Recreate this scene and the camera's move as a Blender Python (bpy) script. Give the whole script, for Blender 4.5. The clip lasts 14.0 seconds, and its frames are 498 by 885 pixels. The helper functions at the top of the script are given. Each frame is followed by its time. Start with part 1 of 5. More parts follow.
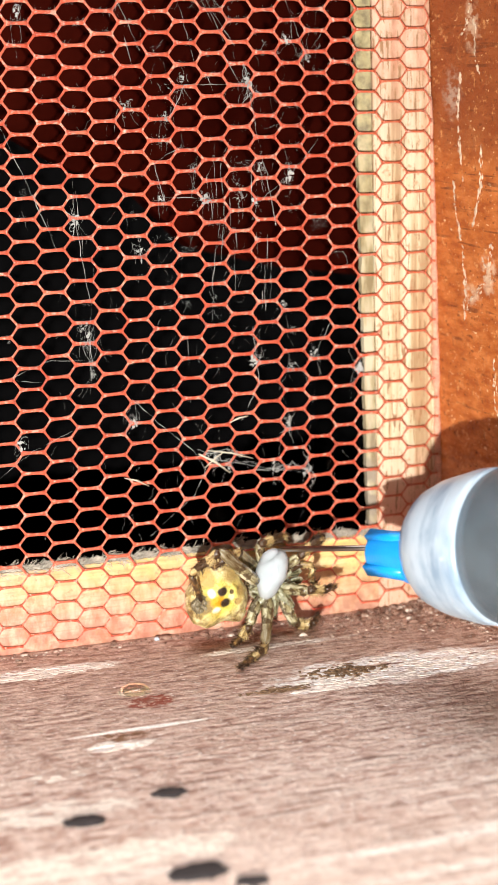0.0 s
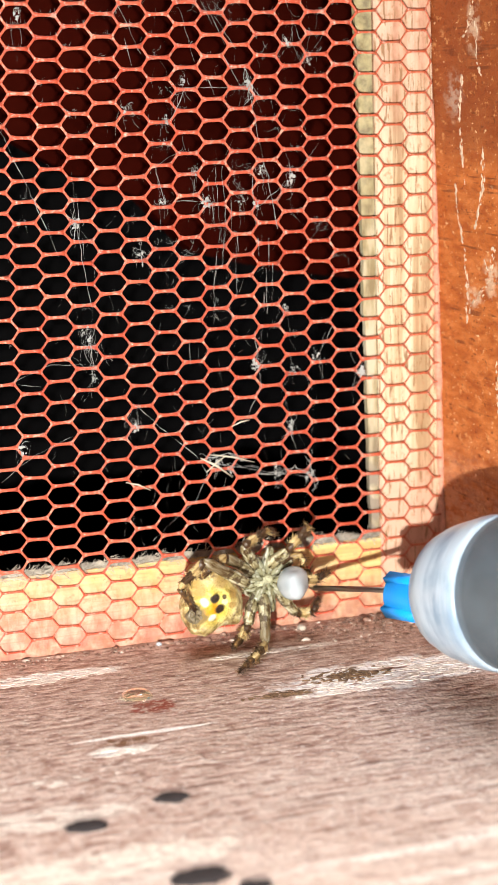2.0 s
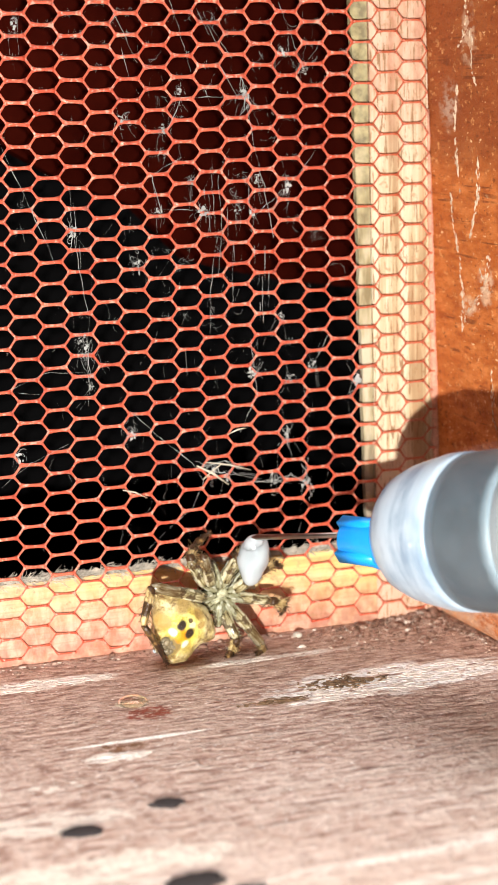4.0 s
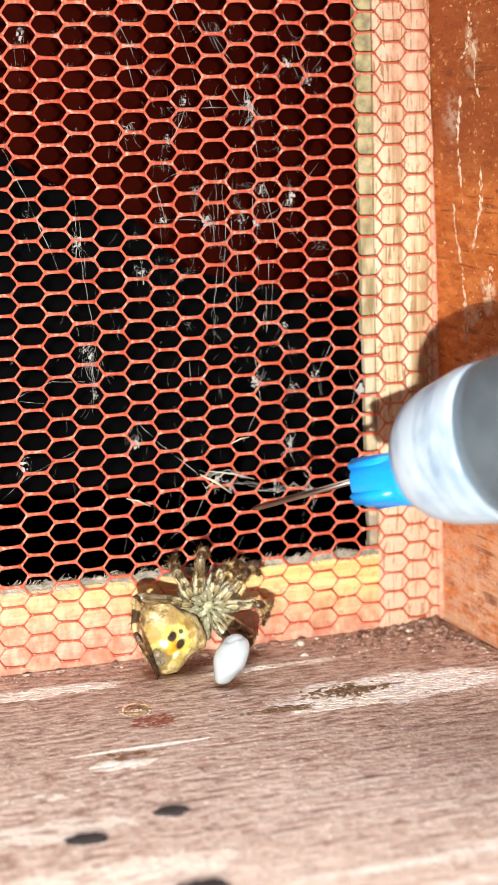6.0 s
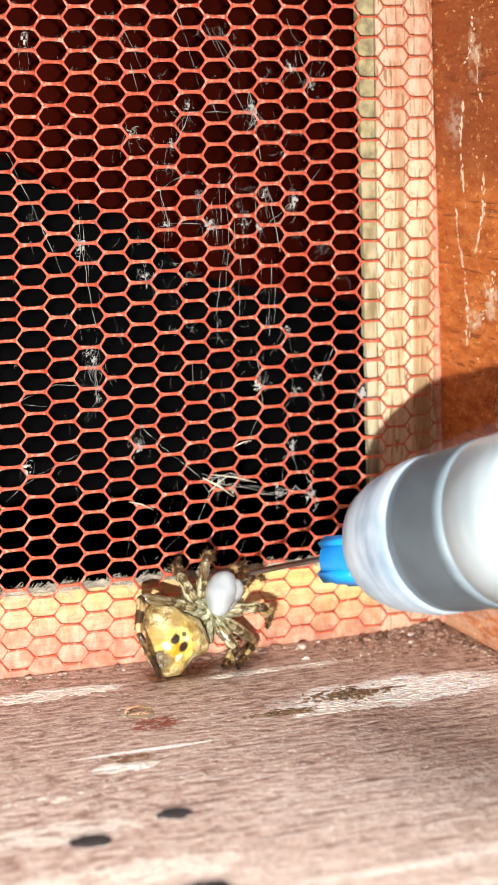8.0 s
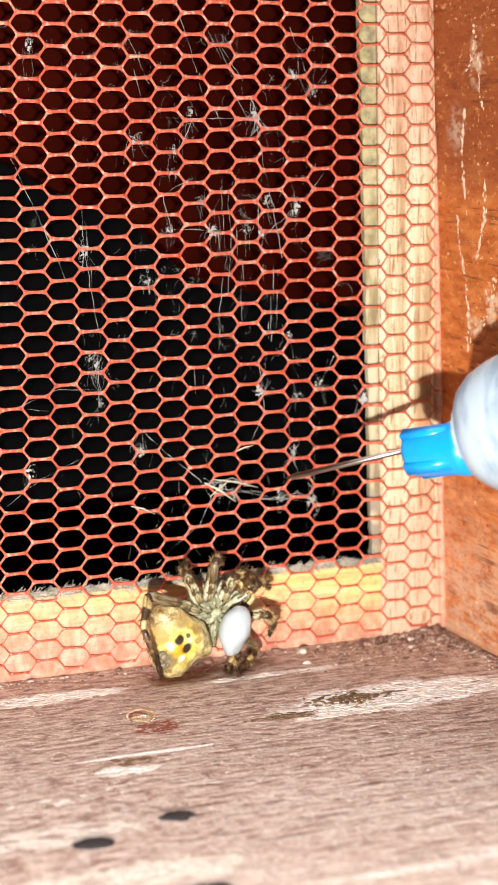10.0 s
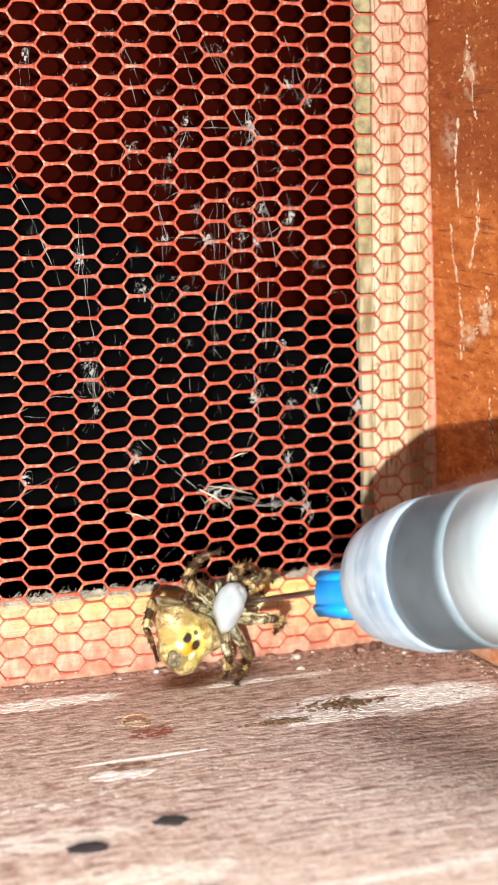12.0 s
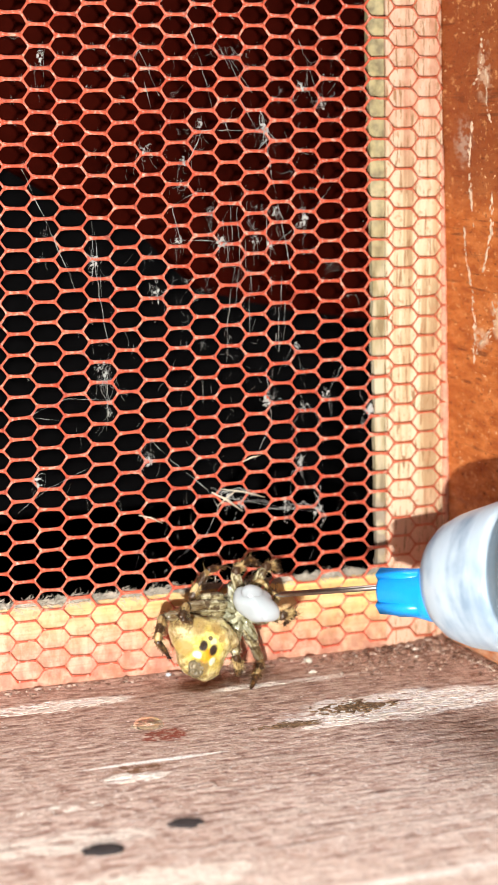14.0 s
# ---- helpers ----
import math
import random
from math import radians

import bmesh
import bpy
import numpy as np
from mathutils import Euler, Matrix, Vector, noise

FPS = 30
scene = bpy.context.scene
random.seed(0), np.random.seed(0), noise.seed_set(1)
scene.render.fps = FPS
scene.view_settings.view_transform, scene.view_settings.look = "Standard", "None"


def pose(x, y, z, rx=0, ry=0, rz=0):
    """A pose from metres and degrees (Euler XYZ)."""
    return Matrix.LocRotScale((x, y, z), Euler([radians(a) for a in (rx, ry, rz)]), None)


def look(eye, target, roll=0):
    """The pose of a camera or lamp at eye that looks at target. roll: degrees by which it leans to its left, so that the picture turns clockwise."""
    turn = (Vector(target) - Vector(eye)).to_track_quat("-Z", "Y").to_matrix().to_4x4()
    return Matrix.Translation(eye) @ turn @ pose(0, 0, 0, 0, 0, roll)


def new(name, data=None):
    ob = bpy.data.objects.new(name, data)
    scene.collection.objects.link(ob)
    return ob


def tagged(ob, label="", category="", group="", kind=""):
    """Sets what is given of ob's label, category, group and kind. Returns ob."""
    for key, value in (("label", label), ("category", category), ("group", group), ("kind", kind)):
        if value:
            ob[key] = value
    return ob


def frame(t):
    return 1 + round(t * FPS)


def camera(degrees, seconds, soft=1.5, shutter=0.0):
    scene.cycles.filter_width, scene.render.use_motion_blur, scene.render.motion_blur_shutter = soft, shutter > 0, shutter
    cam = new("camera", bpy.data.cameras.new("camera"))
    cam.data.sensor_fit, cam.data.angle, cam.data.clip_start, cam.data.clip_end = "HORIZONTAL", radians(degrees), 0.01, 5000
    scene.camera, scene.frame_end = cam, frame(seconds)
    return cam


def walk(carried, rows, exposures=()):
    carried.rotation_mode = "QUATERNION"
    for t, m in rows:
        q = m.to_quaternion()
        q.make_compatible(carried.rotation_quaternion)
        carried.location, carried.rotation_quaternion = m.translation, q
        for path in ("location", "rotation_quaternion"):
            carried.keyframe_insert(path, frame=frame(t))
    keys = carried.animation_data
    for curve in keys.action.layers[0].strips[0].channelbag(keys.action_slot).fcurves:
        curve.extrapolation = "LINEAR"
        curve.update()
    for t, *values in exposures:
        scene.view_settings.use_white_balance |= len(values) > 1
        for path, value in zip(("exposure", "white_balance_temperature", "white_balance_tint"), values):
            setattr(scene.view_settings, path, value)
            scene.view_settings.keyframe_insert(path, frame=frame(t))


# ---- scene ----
MM = 0.001

# ---------------------------------------------------------------- camera
cam = camera(14.5, 14.0, soft=1.1, shutter=0.5)
PATH = [
    (0, -0.05145, -0.19958, 0.06270, 78.967, 1.062, -21.079),
    (0.5, -0.05075, -0.19897, 0.06195, 79.129, 1.147, -21.183),
    (1, -0.05007, -0.19930, 0.06208, 79.107, 1.280, -21.030),
    (1.5, -0.05035, -0.19886, 0.06215, 79.114, 1.219, -21.058),
    (2, -0.05123, -0.19899, 0.06208, 79.215, 1.221, -21.050),
    (2.5, -0.05093, -0.19921, 0.06202, 79.275, 1.202, -21.048),
    (5, -0.05183, -0.20021, 0.06194, 79.630, 1.139, -21.113),
    (5.5, -0.05216, -0.19990, 0.06216, 79.593, 1.056, -21.184),
    (6, -0.05215, -0.20045, 0.06228, 79.739, 1.047, -21.127),
    (6.5, -0.05230, -0.20059, 0.06227, 79.787, 0.952, -21.222),
    (7, -0.05290, -0.20065, 0.06248, 79.778, 0.908, -21.196),
    (7.5, -0.05291, -0.20062, 0.06239, 79.796, 0.891, -21.200),
    (10, -0.05383, -0.20128, 0.06238, 80.031, 0.703, -21.285),
    (10.5, -0.05453, -0.20183, 0.06262, 80.028, 0.609, -21.374),
    (11, -0.05421, -0.20190, 0.06252, 80.126, 0.634, -21.290),
    (11.5, -0.05423, -0.20263, 0.06245, 80.214, 0.616, -21.326),
    (12, -0.05408, -0.20268, 0.06286, 80.172, 0.595, -21.357),
    (12.5, -0.05465, -0.20265, 0.06267, 80.267, 0.569, -21.391),
    (13, -0.05480, -0.20265, 0.06278, 80.244, 0.547, -21.360),
    (13.5, -0.05509, -0.20257, 0.06256, 80.365, 0.473, -21.438),
    (14, -0.05548, -0.20198, 0.06239, 80.377, 0.422, -21.362),
]
walk(cam, [(t, pose(*p)) for t, *p in PATH], exposures=[(0, 0.1), (14, 0.1)])
cam.data.dof.use_dof = True
cam.data.dof.focus_distance = 0.2035
cam.data.dof.aperture_fstop = 58

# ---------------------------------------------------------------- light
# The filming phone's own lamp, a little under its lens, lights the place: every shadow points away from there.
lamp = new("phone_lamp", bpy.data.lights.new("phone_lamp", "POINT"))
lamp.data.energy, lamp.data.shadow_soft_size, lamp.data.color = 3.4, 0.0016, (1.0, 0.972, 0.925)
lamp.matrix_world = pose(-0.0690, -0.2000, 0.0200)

# Overcast daylight from high up, wide and soft.
sun = new("sun", bpy.data.lights.new("sun", "SUN"))
sun.data.energy, sun.data.angle, sun.data.color = 2.6, radians(58), (1.0, 0.98, 0.99)
SUN_FROM = Vector((0.0, 0.05, 1.0))
sun.matrix_world = look(SUN_FROM, (0, 0, 0))

world = bpy.data.worlds.new("world")
scene.world = world
world.use_nodes = True
wn, wl = world.node_tree.nodes, world.node_tree.links
sky = wn.new("ShaderNodeTexSky")
sky.sky_type, sky.sun_disc = "NISHITA", False
sky.sun_elevation = math.atan2(SUN_FROM.z, math.hypot(SUN_FROM.x, SUN_FROM.y))
sky.sun_rotation = math.atan2(SUN_FROM.x, SUN_FROM.y)
sky.dust_density, sky.ozone_density = 3.0, 0.5
pale = wn.new("ShaderNodeHueSaturation")
pale.inputs["Saturation"].default_value = 0.35
wl.new(sky.outputs[0], pale.inputs["Color"])
wl.new(pale.outputs[0], wn["Background"].inputs[0])
wn["Background"].inputs[1].default_value = 0.004


# ---------------------------------------------------------------- node helpers
class Mat:
    """A node material with short ways to wire it."""

    def __init__(self, name, rough=0.6, **sockets):
        self.m = bpy.data.materials.new(name)
        self.m.use_nodes = True
        self.n, self.l = self.m.node_tree.nodes, self.m.node_tree.links
        self.b = self.n["Principled BSDF"]
        self.b.inputs["Roughness"].default_value = rough
        for key, value in sockets.items():
            self.b.inputs[key.replace("_", " ")].default_value = value
        self.co = self.n.new("ShaderNodeTexCoord").outputs["Object"]

    def put(self, socket, value):
        if isinstance(value, bpy.types.NodeSocket):
            self.l.new(value, socket)
        else:
            socket.default_value = value

    def scaled(self, v, offset=(0, 0, 0), turn=(0, 0, 0), vec=None):
        node = self.n.new("ShaderNodeMapping")
        node.inputs["Scale"].default_value, node.inputs["Location"].default_value = v, offset
        node.inputs["Rotation"].default_value = turn
        self.l.new(vec or self.co, node.inputs[0])
        return node.outputs[0]

    def noise(self, scale, vec=None, detail=4.0, rough=0.55, distort=0.0, colour=False):
        node = self.n.new("ShaderNodeTexNoise")
        self.l.new(vec or self.co, node.inputs["Vector"])
        for key, value in (("Scale", scale), ("Detail", detail), ("Roughness", rough), ("Distortion", distort)):
            node.inputs[key].default_value = value
        return node.outputs["Color" if colour else "Fac"]

    def ramp(self, fac, *stops):
        node = self.n.new("ShaderNodeValToRGB")
        e = node.color_ramp.elements
        while len(e) < len(stops):
            e.new(0.5)
        for k, (at, c) in zip(e, stops):
            k.position, k.color = at, (c, c, c, 1) if isinstance(c, (int, float)) else (*c, 1)
        self.l.new(fac, node.inputs[0])
        return node.outputs[0]

    def mix(self, fac, a, b, how="MIX"):
        node = self.n.new("ShaderNodeMix")
        node.data_type, node.blend_type = "RGBA", how
        self.put(node.inputs[0], fac)
        for socket, value in ((node.inputs[6], a), (node.inputs[7], b)):
            self.put(socket, (*value, 1) if isinstance(value, tuple) and len(value) == 3 else value)
        return node.outputs[2]

    def math(self, how, a, b=0.0, c=0.0):
        node = self.n.new("ShaderNodeMath")
        node.operation = how
        for socket, value in zip(node.inputs, (a, b, c)):
            self.put(socket, value)
        return node.outputs[0]

    def patch(self, centre, radii, soft=0.35, wobble=0.0, size=600.0, vec=None):
        """1 inside an uneven ellipsoid, 0 outside; metres."""
        vec = vec or self.co
        if wobble:
            add = self.n.new("ShaderNodeVectorMath")
            add.operation = "MULTIPLY_ADD"
            self.l.new(self.noise(size, vec, colour=True), add.inputs[0])
            add.inputs[1].default_value = [2 * wobble * r for r in radii]
            self.l.new(vec, add.inputs[2])
            vec = add.outputs[0]
            centre = [c + wobble * r for c, r in zip(centre, radii)]
        node = self.n.new("ShaderNodeVectorMath")
        node.operation = "LENGTH"
        self.l.new(self.scaled([1 / r for r in radii], [-c / r for c, r in zip(centre, radii)], vec=vec), node.inputs[0])
        rng = self.n.new("ShaderNodeMapRange")
        rng.inputs[1].default_value, rng.inputs[2].default_value = 1 - soft, 1 + soft
        rng.inputs[3].default_value, rng.inputs[4].default_value = 1.0, 0.0
        self.l.new(node.outputs["Value"], rng.inputs[0])
        return rng.outputs[0]

    def axis(self, which, vec=None):
        node = self.n.new("ShaderNodeSeparateXYZ")
        self.l.new(vec or self.co, node.inputs[0])
        return node.outputs[which]

    def colour(self, value):
        self.put(self.b.inputs["Base Color"], (*value, 1) if isinstance(value, tuple) else value)
        return self

    def bump(self, height, strength, distance, after=None):
        node = self.n.new("ShaderNodeBump")
        node.inputs["Strength"].default_value, node.inputs["Distance"].default_value = strength, distance
        self.l.new(height, node.inputs["Height"])
        if after:
            self.l.new(after, node.inputs["Normal"])
        self.l.new(node.outputs[0], self.b.inputs["Normal"])
        return node.outputs[0]


# ---------------------------------------------------------------- materials
def sill_material():
    k = Mat("worn_red_sill", 0.6, Specular_IOR_Level=0.3)
    long = k.scaled((0.35, 1, 1))
    longer = k.scaled((0.06, 1, 1))
    grain = k.noise(1250, long, 3, 0.6)
    streak = k.noise(420, longer, 4, 0.55)
    broad = k.noise(60, k.scaled((0.35, 1, 1)), 4)
    speck = k.noise(1900, k.scaled((0.8, 0.8, 1)), 2, 0.6)
    c = k.ramp(grain, (0.33, (0.21, 0.105, 0.080)), (0.47, (0.50, 0.345, 0.280)), (0.62, (0.72, 0.57, 0.49)))
    c = k.mix(k.ramp(broad, (0.35, 0.0), (0.7, 0.4)), c, (0.42, 0.25, 0.185))
    c = k.mix(k.ramp(streak, (0.54, 0.0), (0.64, 0.6)), c, (0.58, 0.46, 0.39))
    c = k.mix(k.ramp(speck, (0.60, 0.0), (0.68, 0.85)), c, (0.80, 0.70, 0.63))
    c = k.mix(k.ramp(speck, (0.30, 0.8), (0.38, 0.0)), c, (0.12, 0.05, 0.04))
    lines = k.noise(1500, k.scaled((0.07, 1, 1), turn=(0, 0, 0.02)), 3, 0.6)
    c = k.mix(k.ramp(lines, (0.35, 0.85), (0.42, 0.0)), c, (0.15, 0.07, 0.05))
    c = k.mix(k.ramp(lines, (0.60, 0.0), (0.66, 0.8)), c, (0.76, 0.63, 0.55))
    # the wash is thick and dark at the back
    tone = k.math("MULTIPLY_ADD", k.noise(220, long, 5, 0.65), 0.026, k.axis(1))
    c = k.mix(k.ramp(k.math("ADD", tone, 0.06), (0.030, 0.0), (0.052, 0.45)), c, k.ramp(grain, (0.36, (0.19, 0.100, 0.070)), (0.5, (0.50, 0.335, 0.255)), (0.64, (0.78, 0.61, 0.52))))
    c = k.mix(k.ramp(k.noise(2600, k.scaled((0.5, 1, 1)), 1, 0.5), (0.66, 0.0), (0.72, 0.9)), c, (0.92, 0.84, 0.78))
    # the front of the board has lost most of its paint
    front = k.ramp(k.math("MULTIPLY_ADD", k.noise(500, longer, 4), 0.03, k.math("MULTIPLY", k.axis(1), -1.0)), (0.069, 0.0), (0.082, 0.8))
    front = k.math("MULTIPLY", front, k.ramp(k.noise(1400, k.scaled((0.35, 1, 1)), 4, 0.65), (0.42, 0.25), (0.50, 1.0)))
    c = k.mix(front, c, k.ramp(streak, (0.36, (0.52, 0.36, 0.29)), (0.50, (0.74, 0.59, 0.50)), (0.62, (0.88, 0.77, 0.69))))
    chips = k.ramp(k.noise(1000, k.scaled((0.3, 1, 1)), 3, 0.6), (0.42, 0.0), (0.46, 1.0))
    crumbs = k.ramp(k.noise(1700, k.scaled((0.6, 1, 1)), 3, 0.65), (0.44, 0.0), (0.50, 1.0))
    both = k.math("MULTIPLY", chips, k.ramp(k.noise(2000, k.scaled((0.5, 1, 1)), 2, 0.6), (0.36, 0.0), (0.42, 1.0)))
    for at, r, tint, wob, chip in (
        ((-1.5, -7.0), (9.0, 1.3), (0.92, 0.88, 0.83), 0.6, both),
        ((32.5, -21.0), (13.0, 4.6), (0.96, 0.93, 0.89), 0.5, both),
        ((36.5, -20.5), (9.5, 3.6), (0.97, 0.95, 0.92), 0.5, both),
        ((5.1, -17.4), (1.7, 1.5), (0.62, 0.56, 0.42), 0.3, None),
        ((24.0, -8.5), (9.0, 0.9), (0.88, 0.80, 0.73), 0.7, both),
        ((27.5, -24.6), (8.0, 0.8), (0.90, 0.82, 0.75), 0.6, both),
        ((2.5, -28.2), (7.0, 0.45), (0.92, 0.88, 0.83), 0.4, None),
        ((-1.2, -32.2), (3.0, 1.2), (0.92, 0.87, 0.82), 0.6, both),
        ((-12.0, -46.0), (8.0, 2.2), (0.76, 0.66, 0.57), 0.7, both),
        ((-12.0, -57.0), (14.0, 2.6), (0.76, 0.66, 0.56), 0.7, both),
        ((5.6, -21.0), (2.8, 1.9), (0.26, 0.06, 0.035), 0.8, crumbs),
        ((0.2, -29.8), (2.4, 1.2), (0.20, 0.10, 0.05), 0.7, crumbs),
    ):
        p = k.patch((at[0] * MM, at[1] * MM, 0), (r[0] * MM, r[1] * MM, 1), 0.12, wob, 500)
        c = k.mix(k.math("MULTIPLY", p, chip) if chip else p, c, tint)
    k.colour(c)
    k.put(k.b.inputs["Roughness"], k.ramp(speck, (0.3, 0.7), (0.75, 0.38)))
    first = k.bump(speck, 1.0, 0.0004)
    k.bump(grain, 1.0, 0.0005, first)
    return k.m


def wall_material():
    k = Mat("red_brown_stained_wood", 0.6, Specular_IOR_Level=0.22)
    long = k.scaled((1, 0.3, 1))
    grain = k.noise(1000, long, 3, 0.6)
    fine = k.noise(1300, k.scaled((1, 0.6, 1)), 3, 0.65)
    pits = k.noise(1900, k.scaled((1, 0.55, 1)), 2, 0.6)
    broad = k.noise(120, None, 5, 0.65)
    c = k.ramp(grain, (0.34, (0.37, 0.085, 0.017)), (0.5, (0.52, 0.148, 0.034)), (0.66, (0.66, 0.225, 0.064)))
    c = k.mix(k.ramp(broad, (0.42, 0.0), (0.66, 0.4)), c, (0.40, 0.10, 0.018))
    # a darker coat ends level at about 54 mm
    c = k.mix(k.ramp(k.math("MULTIPLY_ADD", k.noise(300), 0.001, k.axis(2)), (0.0538, 0.0), (0.0548, 0.72)), c, (0.22, 0.050, 0.015))
    # scuffed bare near the sill
    low = k.ramp(k.math("MULTIPLY_ADD", k.noise(200), 0.010, k.axis(2)), (0.012, 0.9), (0.025, 0.0))
    scuff = k.noise(1000, k.scaled((1, 0.35, 1), turn=(0.5, 0, 0)), 5, 0.7)
    c = k.mix(k.math("MULTIPLY", low, k.ramp(scuff, (0.39, 0.1), (0.56, 0.9))), c, (0.62, 0.40, 0.27))
    c = k.mix(k.ramp(fine, (0.60, 0.0), (0.68, 0.6)), c, (0.76, 0.38, 0.15))
    c = k.mix(k.ramp(pits, (0.68, 0.0), (0.73, 0.85)), c, (0.90, 0.60, 0.34))
    c = k.mix(k.ramp(pits, (0.31, 0.65), (0.37, 0.0)), c, (0.14, 0.030, 0.008))
    crack = k.noise(800, k.scaled((1, 0.07, 1.7)), 3, 0.5, 0.3)
    broken = k.ramp(k.noise(250), (0.42, 0.0), (0.58, 0.9))
    c = k.mix(k.math("MULTIPLY", broken, k.ramp(crack, (0.360, 0.8), (0.385, 0.0))), c, (0.15, 0.034, 0.010))
    for at, r, tint in (((-4.6, 58.8), (1.8, 2.2), (0.46, 0.32, 0.24)), ((-12.5, 39.6), (1.4, 1.8), (0.70, 0.52, 0.36)), ((-8.6, 37.0), (1.8, 0.9), (0.70, 0.52, 0.36)), ((-9.5, 66.0), (1.2, 2.6), (0.62, 0.42, 0.28))):
        c = k.mix(k.math("MULTIPLY", k.patch((0, at[0] * MM, at[1] * MM), (1, r[0] * MM, r[1] * MM), 0.5, 0.9, 700), k.ramp(fine, (0.44, 0.0), (0.54, 0.8))), c, tint)
    k.colour(c)
    first = k.bump(fine, 0.5, 0.0003)
    k.bump(pits, 0.6, 0.0003, first)
    return k.m


def pine_material(along):
    """Pale pine with grain along x (0) or z (2)."""
    k = Mat("pale_pine", 0.55)
    stretch = (0.05, 1, 1) if along == 0 else (1, 1, 0.03)
    grain = k.noise(900, k.scaled(stretch), 5, 0.6)
    dash = k.noise(3200, k.scaled((0.06, 1, 1) if along == 0 else (1, 1, 0.09)), 2)
    broad = k.noise(110, None, 4)
    c = k.ramp(grain, *(((0.36, (0.64, 0.42, 0.13)), (0.5, (0.80, 0.60, 0.19)), (0.62, (0.86, 0.73, 0.33))) if along == 0 else ((0.38, (0.40, 0.27, 0.14)), (0.47, (0.60, 0.49, 0.30)), (0.58, (0.76, 0.69, 0.50)))))
    c = k.mix(k.ramp(broad, (0.44, 0.0), (0.58, 0.35 if along == 0 else 0.22)), c, (0.74, 0.44, 0.24))
    # pinker low along the rail, widest away from the corner, and high on stiles
    if along == 0:
        tone = k.ramp(k.math("MULTIPLY_ADD", k.axis(0), 0.11, k.math("MULTIPLY_ADD", k.noise(160, None, 5, 0.65), 0.008, k.axis(2))), (0.0108, 0.92), (0.0130, 0.0))
    else:
        tone = k.ramp(k.math("MULTIPLY_ADD", k.noise(300), 0.006, k.axis(2)), (0.053, 0.0), (0.066, 0.6))
        foot = k.ramp(k.math("MULTIPLY_ADD", k.noise(400), 0.006, k.axis(2)), (0.016, 0.8), (0.023, 0.0))
        c = k.mix(foot, c, (0.72, 0.42, 0.30))
    c = k.mix(tone, c, k.ramp(k.noise(900, k.scaled((1, 1, 0.45)), 4, 0.65), (0.36, (0.50, 0.20, 0.13)), (0.47, (0.62, 0.31, 0.23)), (0.60, (0.72, 0.44, 0.33))))
    if along == 0:
        c = k.mix(k.math("MULTIPLY", k.ramp(k.math("MULTIPLY_ADD", k.noise(800, None, 5, 0.7), 0.006, k.axis(2)), (0.0035, 0.8), (0.0052, 0.0)), k.ramp(k.noise(700, None, 4), (0.42, 0.2), (0.56, 1.0))), c, (0.36, 0.12, 0.075))
    c = k.mix(k.ramp(dash, (0.39, 0.9 if along else 0.25), (0.42, 0.0)), c, (0.30, 0.16, 0.07))
    worn = k.noise(1500, None, 3, 0.6)
    c = k.mix(k.ramp(worn, (0.33, 0.7), (0.40, 0.0)), c, (0.45, 0.25, 0.13))
    k.colour(c)
    k.bump(grain, 0.5, 0.0002)
    return k.m


def lath_material():
    """Cream wood, weathered grey-green from the middle upwards and in spots near the foot."""
    k = Mat("weathered_lath", 0.7)
    c = k.ramp(k.noise(700, k.scaled((1, 1, 0.2)), 4), (0.38, (0.26, 0.20, 0.10)), (0.47, (0.46, 0.39, 0.23)), (0.58, (0.60, 0.53, 0.37)))
    grey = k.ramp(k.noise(650, None, 4, 0.6), (0.36, (0.17, 0.14, 0.07)), (0.47, (0.32, 0.28, 0.14)), (0.60, (0.48, 0.41, 0.21)))
    c = k.mix(k.ramp(k.math("MULTIPLY_ADD", k.noise(180, None, 4), 0.02, k.axis(2)), (0.046, 0.0), (0.066, 0.85)), c, grey)
    c = k.mix(k.math("MULTIPLY", k.ramp(k.axis(2), (0.016, 0.9), (0.022, 0.0)), k.ramp(k.noise(420, None, 3), (0.42, 0.0), (0.54, 1.0))), c, (0.30, 0.25, 0.19))
    k.colour(c)
    k.bump(k.noise(1500), 0.6, 0.0002)
    return k.m


def simple(name, colour, rough=0.5, vary=0.35, size=400.0, bump=0.0, **sockets):
    """One colour that varies at two scales."""
    k = Mat(name, rough, **sockets)
    dark, light = tuple(v * (1 - vary) for v in colour), tuple(min(1, v * (1 + vary)) for v in colour)
    n = k.math("ADD", k.math("MULTIPLY", k.noise(size), 0.6), k.math("MULTIPLY", k.noise(size * 6), 0.4))
    k.colour(k.ramp(n, (0.35, dark), (0.65, light)))
    if bump:
        k.bump(k.noise(size * 3), 0.6, bump)
    return k.m


